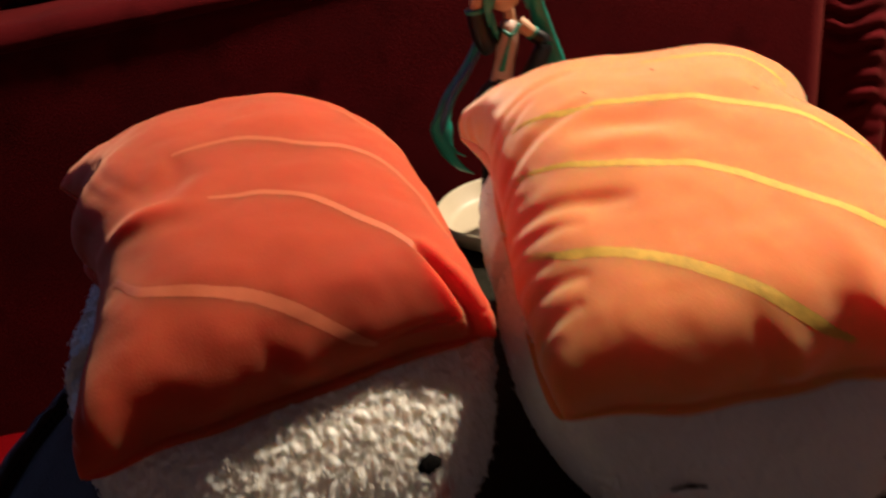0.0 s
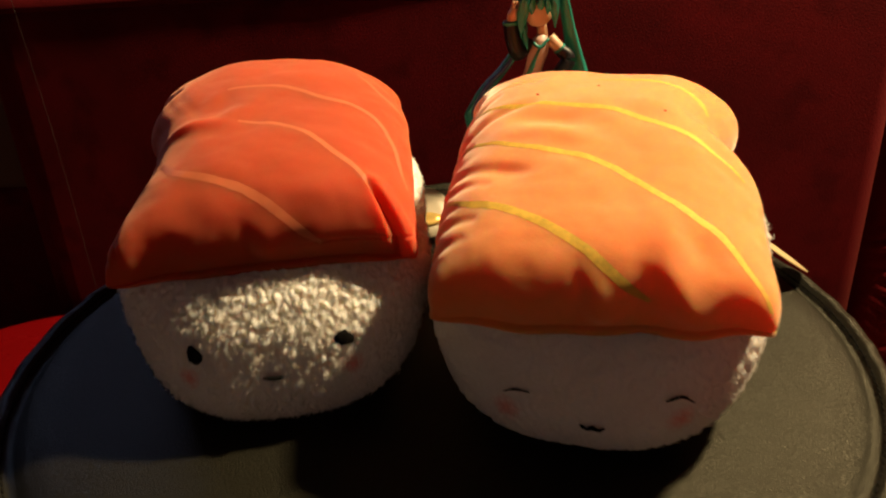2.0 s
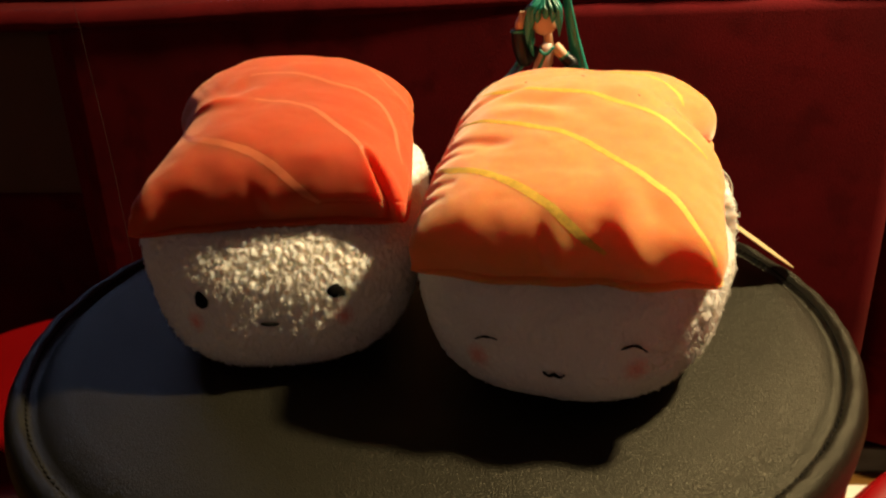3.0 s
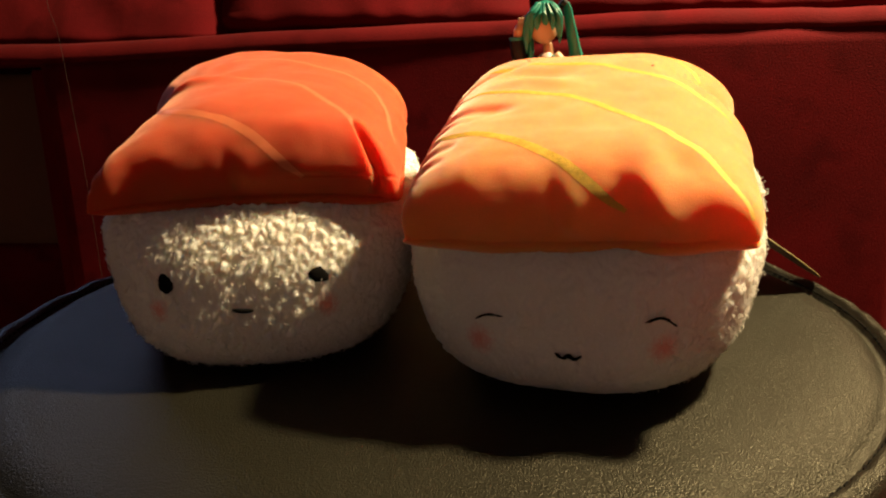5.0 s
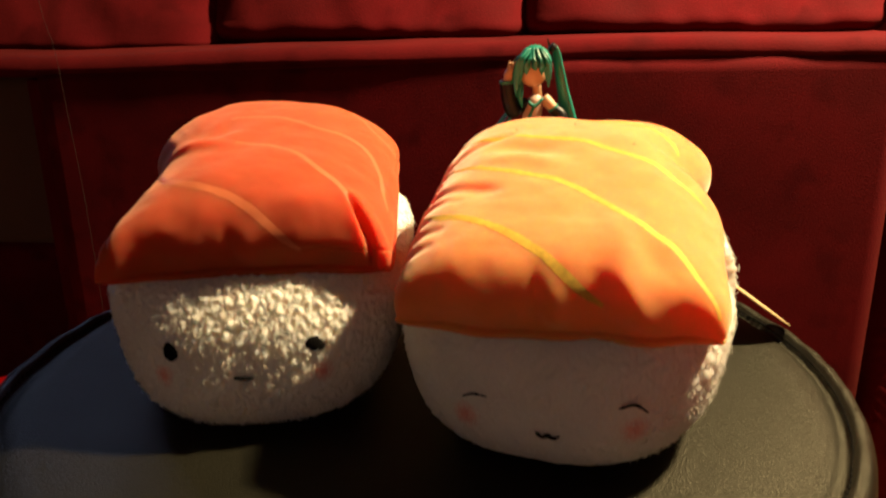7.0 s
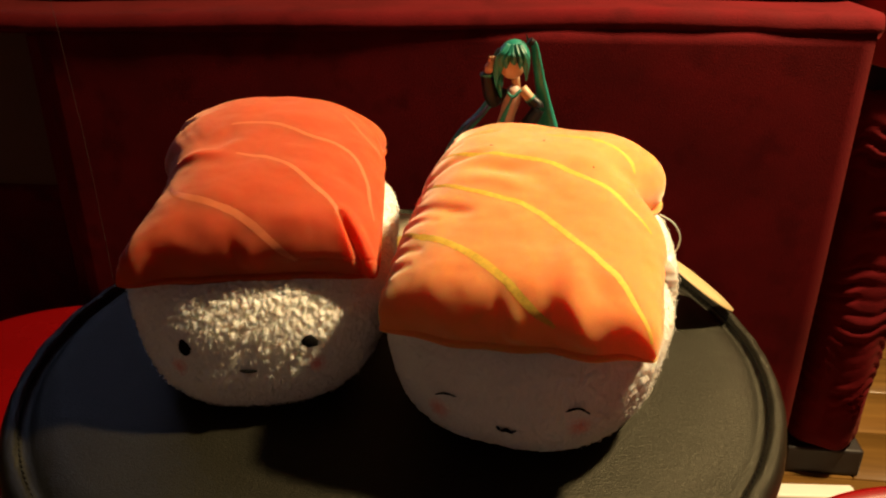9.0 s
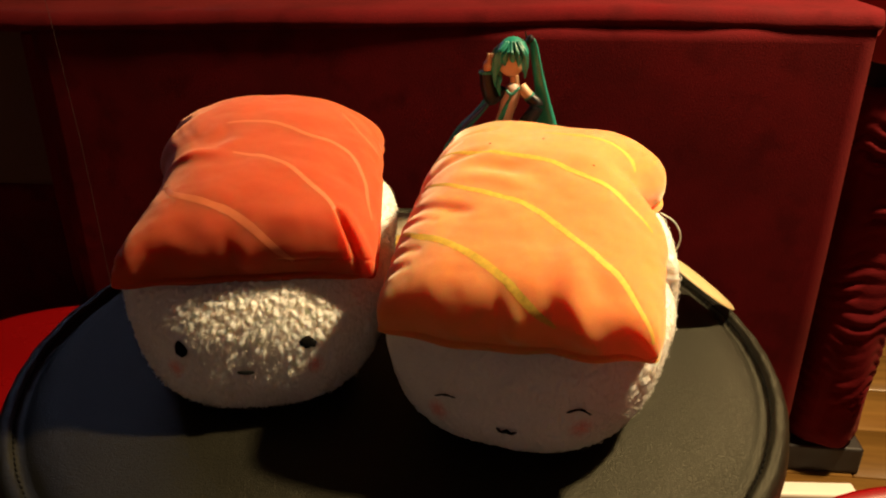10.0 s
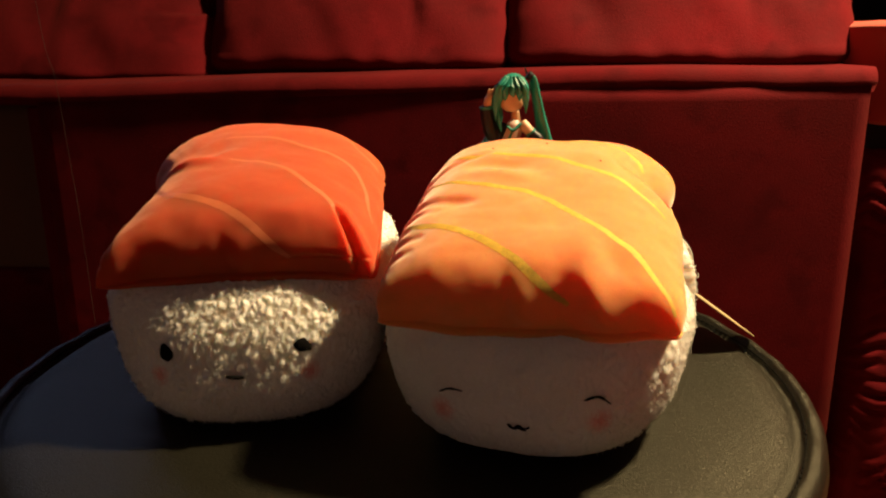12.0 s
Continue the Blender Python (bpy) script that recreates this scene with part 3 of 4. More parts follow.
def dent(x, y, cx, cy, wx, wy, d, turn=0.0):
    c, s = math.cos(math.radians(turn)), math.sin(math.radians(turn))
    a, b = (x - cx) * c + (y - cy) * s, -(x - cx) * s + (y - cy) * c
    return d * np.exp(-(a / wx) ** 2 - (b / wy) ** 2)


class Plush:
    """A rice-shaped fleece body with a padded slice on top, built round its own base point; x across, -y to the front."""

    def __init__(self, place, turn, seed, slab, body, folds):
        self.place, self.turn, self.seed, self.S, self.B, self.folds = place, turn, seed, slab, body, folds

    def body_xyz(self, a, v):
        """Places on the body: a round it, v from the bottom to the top; arrays or numbers."""
        B = self.B
        c, s = np.cos(a), np.sin(a)
        ahead = s < 0
        e = np.where(ahead, B["round_front"], B["round_back"])
        cu, su = np.sign(c) * np.abs(c) ** e, np.sign(s) * np.abs(s) ** e
        cv_ = np.abs(np.cos(v)) ** np.where(v < 0, 0.255, np.where(ahead, B["brow"], 0.30))
        sv_ = np.sign(v) * np.abs(np.sin(v)) ** B["swell"]
        x = B["off"] + cu * cv_ * B["half_width"] * (1 + B["pear"] * sv_)
        y = su * cv_ * np.where(ahead, B["front"] * (1 + B["tuck"] * sv_), B["back"])
        x = x + 2 * B["cheek"] * np.maximum(0, cu) * np.maximum(0, -su) * cv_ + B["lean"] * np.maximum(0, y)
        k = math.radians(B["twist"])
        return x * math.cos(k) - y * math.sin(k), x * math.sin(k) + y * math.cos(k), (sv_ + 1) * B["height"] / 2

    def slab_grid(self, nu, nv):
        """Top of the slice on a grid of u across (-1 to 1) and v from the back (-1) to the front (1), folds and all."""
        P = self.S
        self.us, self.vs = ease(nu), ease(nv)
        u, v = np.meshgrid(self.us, self.vs)
        au, av, f, b = np.abs(u), np.abs(v), np.maximum(v, 0), np.maximum(-v, 0)
        wide = []
        for front, mid, back, more, at in (P["left"], P["right"]):
            wide.append(mid + (front - mid) * f ** 2 + (back - mid) * b ** 2 + more * np.exp(-((v - at) / 0.22) ** 2))
        x = np.where(u < 0, u * wide[0], u * wide[1])
        ends = [near + bow * (1 - u * u) + skew * u for near, bow, skew in (P["ahead"], P["behind"])]
        y = (ends[0] + ends[1]) / 2 + v * (ends[0] - ends[1]) / 2
        low, high, v0, run, drop = P["seam"]
        seam = low + (high - low) * step((v0 - v) / run) - drop * b ** 3
        mid, front, arch, back = P["tilt"]
        seam = seam + mid * u * (1 - f ** 2) + (front * u + arch * (1 - u * u)) * f ** 2 + back * u * b ** 2
        left, right, fore, aft = P["edge"]
        p = np.sqrt(np.maximum(0, 1 - au ** np.where(u < 0, left, right)) * np.maximum(0, 1 - av ** np.where(v > 0, fore, aft)))
        bulge = 4 * p * (1 - p) * P["bulge"]
        x, y, z = x + bulge * u * au ** 3, y + 0.6 * bulge * v * av ** 3, seam + P["puff"] * p
        top = np.stack([x, -y, z], -1)
        under = np.stack([x, -y, seam - 0.010 * p], -1)
        # ways along the cloth from the front hem and from the side seams, in millimetres
        along = np.linalg.norm(np.diff(top[::-1], axis=0), axis=2)
        hem = np.vstack([np.zeros((1, nu + 1)), np.cumsum(along, axis=0)])[::-1] * 1000
        across = np.linalg.norm(np.diff(top, axis=1), axis=2)
        side = np.hstack([np.zeros((nv + 1, 1)), np.cumsum(across, axis=1)]) * 1000
        other = side[:, -1:] - side
        fold = self.folds(x * 1000, y * 1000, hem, side, other)
        fold = fold + 1.3 * lumps(x, y, z, 26, self.seed) + 0.7 * lumps(x, y, z, 70, self.seed + 3) + 0.18 * lumps(x, y, z, 170, self.seed + 8)
        held = np.minimum(1.0, np.minimum(side, other) / 2.5) * np.minimum(1.0, (hem[:1] - hem) / 2.5)
        kernel = np.exp(-(np.arange(-30, 31) / 11.0) ** 2)
        even = np.convolve(np.pad(fold[-1], 30, mode="edge"), kernel / kernel.sum(), mode="valid")
        calm = np.exp(-(hem / 4.5) ** 2)
        fold = fold * (1 - calm) + even[None, :] * calm
        near = np.exp(-(hem / 9.0) ** 2)[..., None]
        way = self.normals(top) * (1 - near) + np.array((0.0, -1.0, 0.0)) * near
        self.top = top + way * (fold * held * 0.001)[..., None]
        pulled = (fold * held)[-1] * 0.001
        self.under = under + np.array((0.0, -1.0, 0.0)) * (pulled[None, :] * np.exp(-((1 - v) / 0.25) ** 2))[..., None]
        self.under[0], self.under[-1], self.under[:, 0], self.under[:, -1] = self.top[0], self.top[-1], self.top[:, 0], self.top[:, -1]
        self.norm = self.normals(self.top)

    @staticmethod
    def normals(g):
        n = np.cross(np.gradient(g, axis=1), -np.gradient(g, axis=0))
        return n / (np.linalg.norm(n, axis=2)[..., None] + 1e-12)

    def on_slab(self, u, v, lift=0.0):
        """A place on the finished slice, lifted off the cloth."""
        i = min(max(np.searchsorted(self.us, u) - 1, 0), len(self.us) - 2)
        j = min(max(np.searchsorted(self.vs, v) - 1, 0), len(self.vs) - 2)
        a = (u - self.us[i]) / (self.us[i + 1] - self.us[i])
        b = (v - self.vs[j]) / (self.vs[j + 1] - self.vs[j])
        out = []
        for g in (self.top, self.norm):
            out.append((g[j, i] * (1 - a) + g[j, i + 1] * a) * (1 - b) + (g[j + 1, i] * (1 - a) + g[j + 1, i + 1] * a) * b)
        return Vector(out[0] + out[1] * lift)


def build_body(pl, parent, features, spots, count, seed, thick, nap):
    nu, nv = 820, 300
    t = 2 * np.pi * np.arange(nu) / nu
    c, q = np.cos(t), np.sin(t)
    angles = np.arctan2(np.sign(q) * np.abs(q) ** 1.3, np.sign(c) * np.abs(c) ** 1.3)
    f = np.linspace(-1, 1, nv + 1)
    heights = np.sign(f) * (1 - (1 - np.abs(f)) ** 1.6) * np.pi / 2
    a, v = np.meshgrid(angles, heights)
    x, y, z = pl.body_xyz(a, v)
    P = np.stack([x, y, z], -1).reshape(-1, 3)
    ring = np.arange(nu)
    F = np.concatenate([np.stack([j * nu + ring, j * nu + (ring + 1) % nu, (j + 1) * nu + (ring + 1) % nu, (j + 1) * nu + ring], -1) for j in range(nv)])
    cheeks = [(on_face(pl, sx, sz)[0], r) for sx, sz, r in spots]
    skin = fleece("white_fleece", (0.84, 0.81, 0.75), cheeks)
    me = mesh_from("body", P.tolist(), F.tolist(), skin)
    N = np.zeros(P.size)
    me.vertices.foreach_get("normal", N)
    N = N.reshape(-1, 3)
    near = np.min([((P[:, 0] - fx) / rx) ** 2 + ((P[:, 2] - fz) / rz) ** 2 for fx, fz, rx, rz in features], axis=0)
    near = np.where(P[:, 1] < 0, near, 9.0)
    flat = np.clip(0.2 + 0.8 * (near - 0.6), 0.2, 1.0) * np.clip(P[:, 2] / 0.010, 0.0, 1.0)
    # rounded tufts with creases between them, drawn out a little downwards
    sway = 0.0016 * lumps(P[:, 0], P[:, 1], P[:, 2], 160, seed + 9)
    tuft = 0.0026 * np.abs(lumps(P[:, 0] + sway, P[:, 1], P[:, 2] * 0.75 + sway, 290, seed + 5)) + 0.0013 * np.abs(lumps(P[:, 0] - sway, P[:, 1], P[:, 2] * 0.8, 640, seed)) - 0.0008
    high = 0.0009 * lumps(P[:, 0], P[:, 1], P[:, 2], 42, seed) + nap * tuft
    soft = P + N * (high * flat)[:, None]
    me.vertices.foreach_set("co", soft.ravel())
    me.update()
    body = part("body", me, parent=parent, label="white fluffy fleece body with rosy cheek patches")
    # tufts of short curved fibres
    gen = np.random.default_rng(seed)
    quad = P[F]
    area = np.linalg.norm(np.cross(quad[:, 2] - quad[:, 0], quad[:, 3] - quad[:, 1]), axis=1)
    mid, nf = quad.mean(axis=1), N[F[:, 0]]
    hidden = (mid[:, 2] < 0.003) | (nf[:, 2] > 0.80) | (mid[:, 1] > 0.085)
    area[hidden | (near[F[:, 0]] < 1.15)] = 0
    area *= thick(mid, nf)
    pick = F[gen.choice(len(F), count, p=area / area.sum()), gen.integers(0, 4, count)]
    p, n = soft[pick] + gen.normal(0, 0.0003, (count, 3)), N[pick]
    pull = np.array([tuple(noise.noise_vector(Vector(q) * 300)) for q in p])
    t1 = pull * 1.6 + np.array((0, 0, -0.25)) + gen.normal(0, 0.15, (count, 3))
    t1 -= n * (t1 * n).sum(axis=1)[:, None]
    t1 /= np.linalg.norm(t1, axis=1)[:, None] + 1e-9
    t2 = np.cross(n, t1)
    ln, wd = gen.uniform(0.0010, 0.0021, count)[:, None], gen.uniform(0.00012, 0.00024, count)[:, None]
    rings = []
    for up, on, wide in ((-0.25, 0.0, 1.0), (0.36, 0.30, 1.0), (0.44, 1.0, 0.45)):
        c = p + n * ln * up + t1 * ln * on
        for k in range(3):
            rings.append(c + (t2 * math.cos(2.0944 * k) + (n * 0.8 + t1 * 0.2) * math.sin(2.0944 * k)) * wd * wide)
    V = np.stack(rings, axis=1).reshape(-1, 3)
    V[:, 2] = np.maximum(V[:, 2], 0.0002)
    cell = np.array([(k * 3 + i, k * 3 + (i + 1) % 3, k * 3 + 3 + (i + 1) % 3, k * 3 + 3 + i) for k in range(2) for i in range(3)])
    Q = (np.arange(count)[:, None, None] * 9 + cell[None]).reshape(-1, 4)
    tagged(part("fuzz", mesh_from("fuzz", V.tolist(), Q.tolist(), FIBRE), parent=body, label="loose curly white fibre tips"), kind="stuff")
    return body


def build_slab(pl, parent, material, label):
    nu, nv = 250, 300
    pl.slab_grid(nu, nv)
    n0 = (nu + 1) * (nv + 1)
    verts = np.concatenate([pl.top.reshape(-1, 3), pl.under.reshape(-1, 3)])
    j, i = np.meshgrid(np.arange(nv), np.arange(nu), indexing="ij")
    a = (j * (nu + 1) + i).ravel()
    up = np.stack([a, a + nu + 1, a + nu + 2, a + 1], -1)
    faces = np.concatenate([up, n0 + up[:, ::-1]])
    me = mesh_from("slice", verts.tolist(), faces.tolist(), material)
    bm = bmesh.new()
    bm.from_mesh(me)
    rim = [w for w in bm.verts if len(w.link_faces) < 4]
    bmesh.ops.remove_doubles(bm, verts=rim, dist=0.00002)
    bmesh.ops.recalc_face_normals(bm, faces=bm.faces)
    bm.to_mesh(me)
    bm.free()
    return part("slice", me, parent=parent, label=label)


def build_stripe(pl, parent, points, width, material, label, fade=(0.4, 0.5)):
    n = 220
    line = spline([(u, v, 0) for u, v in points], n)
    place = [pl.on_slab(q.x, q.y) for q in line]
    verts, faces = [], []
    for k, q in enumerate(line):
        t = k / n
        u0, v0 = q.x, q.y
        e = 0.004
        du, dv = (pl.on_slab(min(u0 + e, 1), v0) - pl.on_slab(u0 - e, v0)) / (2 * e), (pl.on_slab(u0, min(v0 + e, 1)) - pl.on_slab(u0, v0 - e)) / (2 * e)
        way = (place[min(k + 2, n)] - place[max(k - 2, 0)]).normalized()
        across = pl.on_slab(u0, v0, 1.0) - place[k]
        across = across.cross(way).normalized()
        wide = width * (1 - fade[0] * bell(t, 0, 0.16) - fade[1] * bell(t, 1, 0.12)) * (1 + 0.12 * fbm(t * 14, pl.seed, width * 500))
        for s, lift in ((-1, 0.00006), (-0.5, 0.00008), (0, 0.00008), (0.5, 0.00008), (1, 0.00006)):
            off = across * (s * wide / 2 * (1 + 0.10 * fbm(t * 70, s * 3, pl.seed)))
            g = du.dot(du) * dv.dot(dv) - du.dot(dv) ** 2
            a = (off.dot(du) * dv.dot(dv) - off.dot(dv) * du.dot(dv)) / g
            b = (off.dot(dv) * du.dot(du) - off.dot(du) * du.dot(dv)) / g
            verts.append(pl.on_slab(max(-0.998, min(0.998, u0 + a)), max(-0.998, min(0.998, v0 + b)), lift))
    for k in range(n):
        for i in range(4):
            a = k * 5 + i
            faces.append((a, a + 5, a + 6, a + 1))
    return part("stripe", mesh_from("stripe", verts, faces, material), parent=parent, label=label)


def on_face(pl, x, z, out=0.0):
    """Point of the front of the body at the width x and the height z, and its normal."""
    a, v = np.meshgrid(np.linspace(math.pi, 2 * math.pi, 361), np.linspace(-1.5, 1.5, 301))
    g = np.stack(pl.body_xyz(a, v), -1)
    near = (g[..., 0] - x) ** 2 + (g[..., 2] - z) ** 2
    j, i = np.unravel_index(np.argmin(near), near.shape)
    j, i = min(max(j, 2), 298), min(max(i, 2), 358)
    n = Vector(np.cross(g[j, i + 2] - g[j, i - 2], g[j + 2, i] - g[j - 2, i])).normalized()
    if n.y > 0:
        n = -n
    return Vector((x, g[j, i, 1], z)) + n * out, n


def thread_mark(pl, parent, name, pts, radius, label, spiky=0.0):
    """Embroidered mark along points (x, z) of the face."""
    line = spline([on_face(pl, x, z, 0.0012)[0] for x, z in pts], 16)
    rng = random.Random(len(pts) * 7 + int(radius * 1e5))
    rad = []
    for k in range(17):
        t = k / 16
        r = radius * (0.35 + 0.65 * math.sin(math.pi * min(1, max(0, t))) ** 0.5) * (1 + spiky * rng.uniform(-0.5, 0.5))
        rad.append((r, r * 0.7))
    return part(name, mesh_from(name, *tube(line, rad, 8), THREAD_BLACK), parent=parent, label=label)


def eye_dot(pl, parent, x, z, rx, rz, tilt):
    """Stitched oval eye with an uneven edge."""
    c, n = on_face(pl, x, z, 0.0010)
    side = Vector((1, 0, 0))
    side = (side - n * side.dot(n)).normalized()
    up = n.cross(side)
    if up.z < 0:
        up = -up
    rng = random.Random(int(x * 1e4))
    verts, faces = [c + n * 0.0006], []
    m = 28
    for ring, (f, lift) in enumerate(((0.55, 0.0005), (0.9, 0.0002), (1.0, -0.0014))):
        for k in range(m):
            a = 2 * math.pi * k / m
            j = 1 + 0.07 * math.sin(3 * a + x * 300) + 0.14 * rng.uniform(-1, 1)
            dx, dz = rx * f * j * math.cos(a), rz * f * j * math.sin(a)
            ct, st_ = math.cos(tilt), math.sin(tilt)
            verts.append(c + side * (dx * ct - dz * st_) + up * (dx * st_ + dz * ct) + n * lift)
    for k in range(m):
        q = (k + 1) % m
        faces.append((0, 1 + k, 1 + q))
        for ring in range(2):
            b = 1 + ring * m
            faces.append((b + k, b + m + k, b + m + q, b + q))
    return part("eye", mesh_from("eye", verts, faces, THREAD_BLACK), parent=parent, label="black stitched eye")


def hanging(x, hem, rows):
    """Soft pockets and tongues that run down to the front hem: middle, slant, width, reach, depth."""
    d = 0.0
    for mid, slant, w, reach, deep in rows:
        d = d + deep * np.exp(-((x - mid - slant * hem) / w) ** 2) * step(1 - hem / reach)
    return d


def folds_red(x, y, hem, side, other):
    d = -1.2 * step(1 - hem / 14) * np.exp(-((x - 5) / 48) ** 6)
    d = d + hanging(x, hem, ((-42, 0.0, 10, 36, -2.4), (-55, 0.0, 5, 30, 1.2), (-27, 0.1, 7, 26, 1.4), (-15, 0.0, 6, 28, -0.6), (-4, -0.15, 3.2, 32, -1.6),
                             (4, -0.2, 4.6, 26, 1.8), (14, 0.0, 8, 26, -0.6)))
    # deep dimple near the side with a rolled lip before it
    d = d + dent(x, y, -24, -7, 12, 8, -2.2, 16) + dent(x, y, -34, -20, 5, 11, -0.7, 20) + dent(x, y, -22, -18, 4, 10, -0.9, -15)
    d = d + dent(x, y, -35, 6, 16, 4.5, 3.0, 16) + dent(x, y, -16, 0, 6, 9, 1.2, 40)
    # gathers along the side seam
    for y0, y1, s0, s1, w, deep in ((-70, -14, 24, 34, 3.0, 0.5), (-58, -6, 32, 42, 3.0, 0.6), (-30, 10, 16, 24, 2.6, 0.4), (6, 34, 16, 22, 2.0, 0.7), (34, 64, 12, 9, 1.6, 1.5), (44, 64, 20, 16, 1.6, 1.0)):
        d = d + groove(side, y, s0, y0, s1, y1, w, deep)
    d = d + 0.2 * np.exp(-(side / 16) ** 2) * np.sin(y * 0.33 + 1.2 * np.sin(y * 0.11))
    # sharp pleat by the corner, hollow before it, sewn hem line
    d = d + groove(x, y, 46, 48, 58, 65, 2.0, 6.0) + dent(x, y, 59, 56, 3.2, 11, 1.8, -33) + dent(x, y, 34, 64, 15, 5, -2.2, -14) + dent(x, y, 28, 53, 16, 5, 1.2, -14)
    d = d - 0.7 * np.exp(-((hem - 7.5 - 0.03 * x) / 0.7) ** 2) * step((x - 12) / 14)
    return d


def folds_orange(x, y, hem, side, other):
    d = -0.5 * step(1 - hem / 12) * np.exp(-(x / 54) ** 6)
    d = d + hanging(x, hem, ((-43, 0.0, 10, 21, -2.6), (-24, 0.0, 8, 24, 3.0), (-11, 0.0, 4, 26, -0.6), (-3, -0.1, 2.8, 36, -2.0), (5, -0.12, 4.2, 26, 3.6),
                             (19, 0.0, 7, 46, -4.6), (39, -0.50, 6.5, 40, 3.6), (50, 0.0, 7, 30, -2.6), (62, 0.0, 4.5, 28, 2.0)))
    # gathers along the side seam
    for y0, y1, s0, s1, w, deep in ((-32, -48, 10, 58, 3.2, 2.0), (2, -14, 10, 60, 3.4, 2.2), (20, 35, 10, 60, 3.2, 1.5), (28, 40, 10, 44, 2.6, 1.1), (-14, -30, 10, 40, 2.6, 1.3),
                                    (51, 58, 10, 38, 2.6, 1.2), (40, 47, 10, 30, 2.2, 0.9), (66, 66, 10, 32, 2.6, 1.2), (10, 6, 10, 30, 2.2, 0.9)):
        d = d + groove(side, y, s0, y0, s1, y1, w, deep)
    d = d + 0.55 * np.exp(-(side / 12) ** 2) * np.sin(y * 0.40 + 1.0 * np.sin(y * 0.13))
    d = d + dent(x, y, -24, 1, 15, 5.5, -2.6, 8) + dent(x, y, -26, 11, 20, 4.5, 1.3, 8) + dent(x, y, -40, 36, 12, 5, -1.4, 20)
    d = d + dent(x, y, 38, 66, 6, 10, -1.6, -35) + dent(x, y, 24, 60, 6, 12, 1.0, -35)
    # waist in the far side and its swollen end
    d = d + groove(other, y, 2, -30, 15, -22, 3.4, 1.5) + groove(other, y, 2, 18, 12, 24, 2.2, 1.3) + groove(other, y, 2, 46, 12, 50, 2.2, 1.0)
    return d


RED = Plush((0.022, 0.082, TOP - 0.0040), 7.5, 1.7,
            dict(left=(0.0655, 0.0496, 0.0780, 0.0120, -0.110), right=(0.0627, 0.0620, 0.0615, -0.0060, -0.495), ahead=(0.0632, 0.0020, -0.0030),
                 behind=(-0.1097, -0.0124, -0.0026), seam=(0.0695, 0.0918, 1.08, 1.395, 0.0), tilt=(-0.0024, 0.0006, 0.0042, -0.0043),
                 edge=(3.1, 3.325, 6.6, 3.275), puff=0.0389, bulge=0.0058),
            dict(off=-0.0037, half_width=0.0716, front=0.0828, back=0.1010, round_front=0.77, round_back=0.505, brow=0.49, swell=0.8125, pear=0.12, tuck=-0.12,
                 lean=0.1275, cheek=0.001, height=0.0806, twist=5.0), folds_red)
YEL = Plush((0.176, 0.062, TOP - 0.0040), -11.0, 6.1,
            dict(left=(0.0595, 0.0648, 0.0830, 0.0023, -0.052), right=(0.0650, 0.0615, 0.0460, -0.0170, -0.16), ahead=(0.0795, 0.0027, -0.0027),
                 behind=(-0.1047, 0.0023, 0.0083), seam=(0.0641, 0.0879, 0.88, 1.15, 0.003), tilt=(0.0, 0.0023, 0.0, 0.004),
                 edge=(5.2, 3.3, 5.8, 4.7), puff=0.038, bulge=0.006),
            dict(off=-0.0015, half_width=0.0723, front=0.0888, back=0.1010, round_front=0.74, round_back=0.505, brow=0.78, swell=0.9625, pear=0.1125, tuck=-0.06,
                 lean=-0.12, cheek=0.002, height=0.0874, twist=-2.0), folds_orange)

toy = thing("plush_toy", RED.place, "white fleece plush sushi with a salmon-red velour slice, open stitched eyes", "plush toy", "plush sushi", RED.turn)
b = build_body(RED, toy, [(-0.0312, 0.0416, 0.0031, 0.0040), (0.0305, 0.0427, 0.0042, 0.0031), (0.0003, 0.0310, 0.0046, 0.0013)],
               [(-0.0356, 0.0305, 0.0055), (0.0334, 0.0305, 0.0055)], 9000, 11, lambda p, n: np.where(p[:, 0] < -0.03, 0.45, 1.0), 1.0)
eye_dot(RED, b, -0.0312, 0.0416, 0.0031, 0.0042, 0.5)
eye_dot(RED, b, 0.0305, 0.0427, 0.0042, 0.0032, -0.2)
thread_mark(RED, b, "mouth", [(-0.0040, 0.0314), (0.0003, 0.0308), (0.0044, 0.0308)], 0.0014, "small black stitched mouth")
s = build_slab(RED, toy, SALMON, "salmon-red padded velour slice with dimples and gathers")
for pts in ([(-0.80, 0.54), (-0.68, 0.67), (-0.53, 0.745), (-0.29, 0.82), (-0.12, 0.865), (0.02, 0.91), (0.15, 0.95), (0.28, 0.98), (0.39, 0.994)],
            [(-0.24, 0.40), (-0.08, 0.425), (0.08, 0.45), (0.28, 0.53), (0.48, 0.665), (0.62, 0.755), (0.68, 0.82), (0.71, 0.865)],
            [(-0.38, 0.03), (-0.18, 0.035), (0.02, 0.045), (0.20, 0.095), (0.42, 0.175), (0.64, 0.19), (0.78, 0.24), (0.86, 0.40), (0.90, 0.58), (0.93, 0.69)],
            [(0.66, -0.30), (0.78, -0.15), (0.89, -0.06), (0.95, -0.04)]):
    build_stripe(RED, s, pts, 0.0041 if pts[0][0] < -0.5 else 0.0029, BAND_PINK, "pale peach stripe")

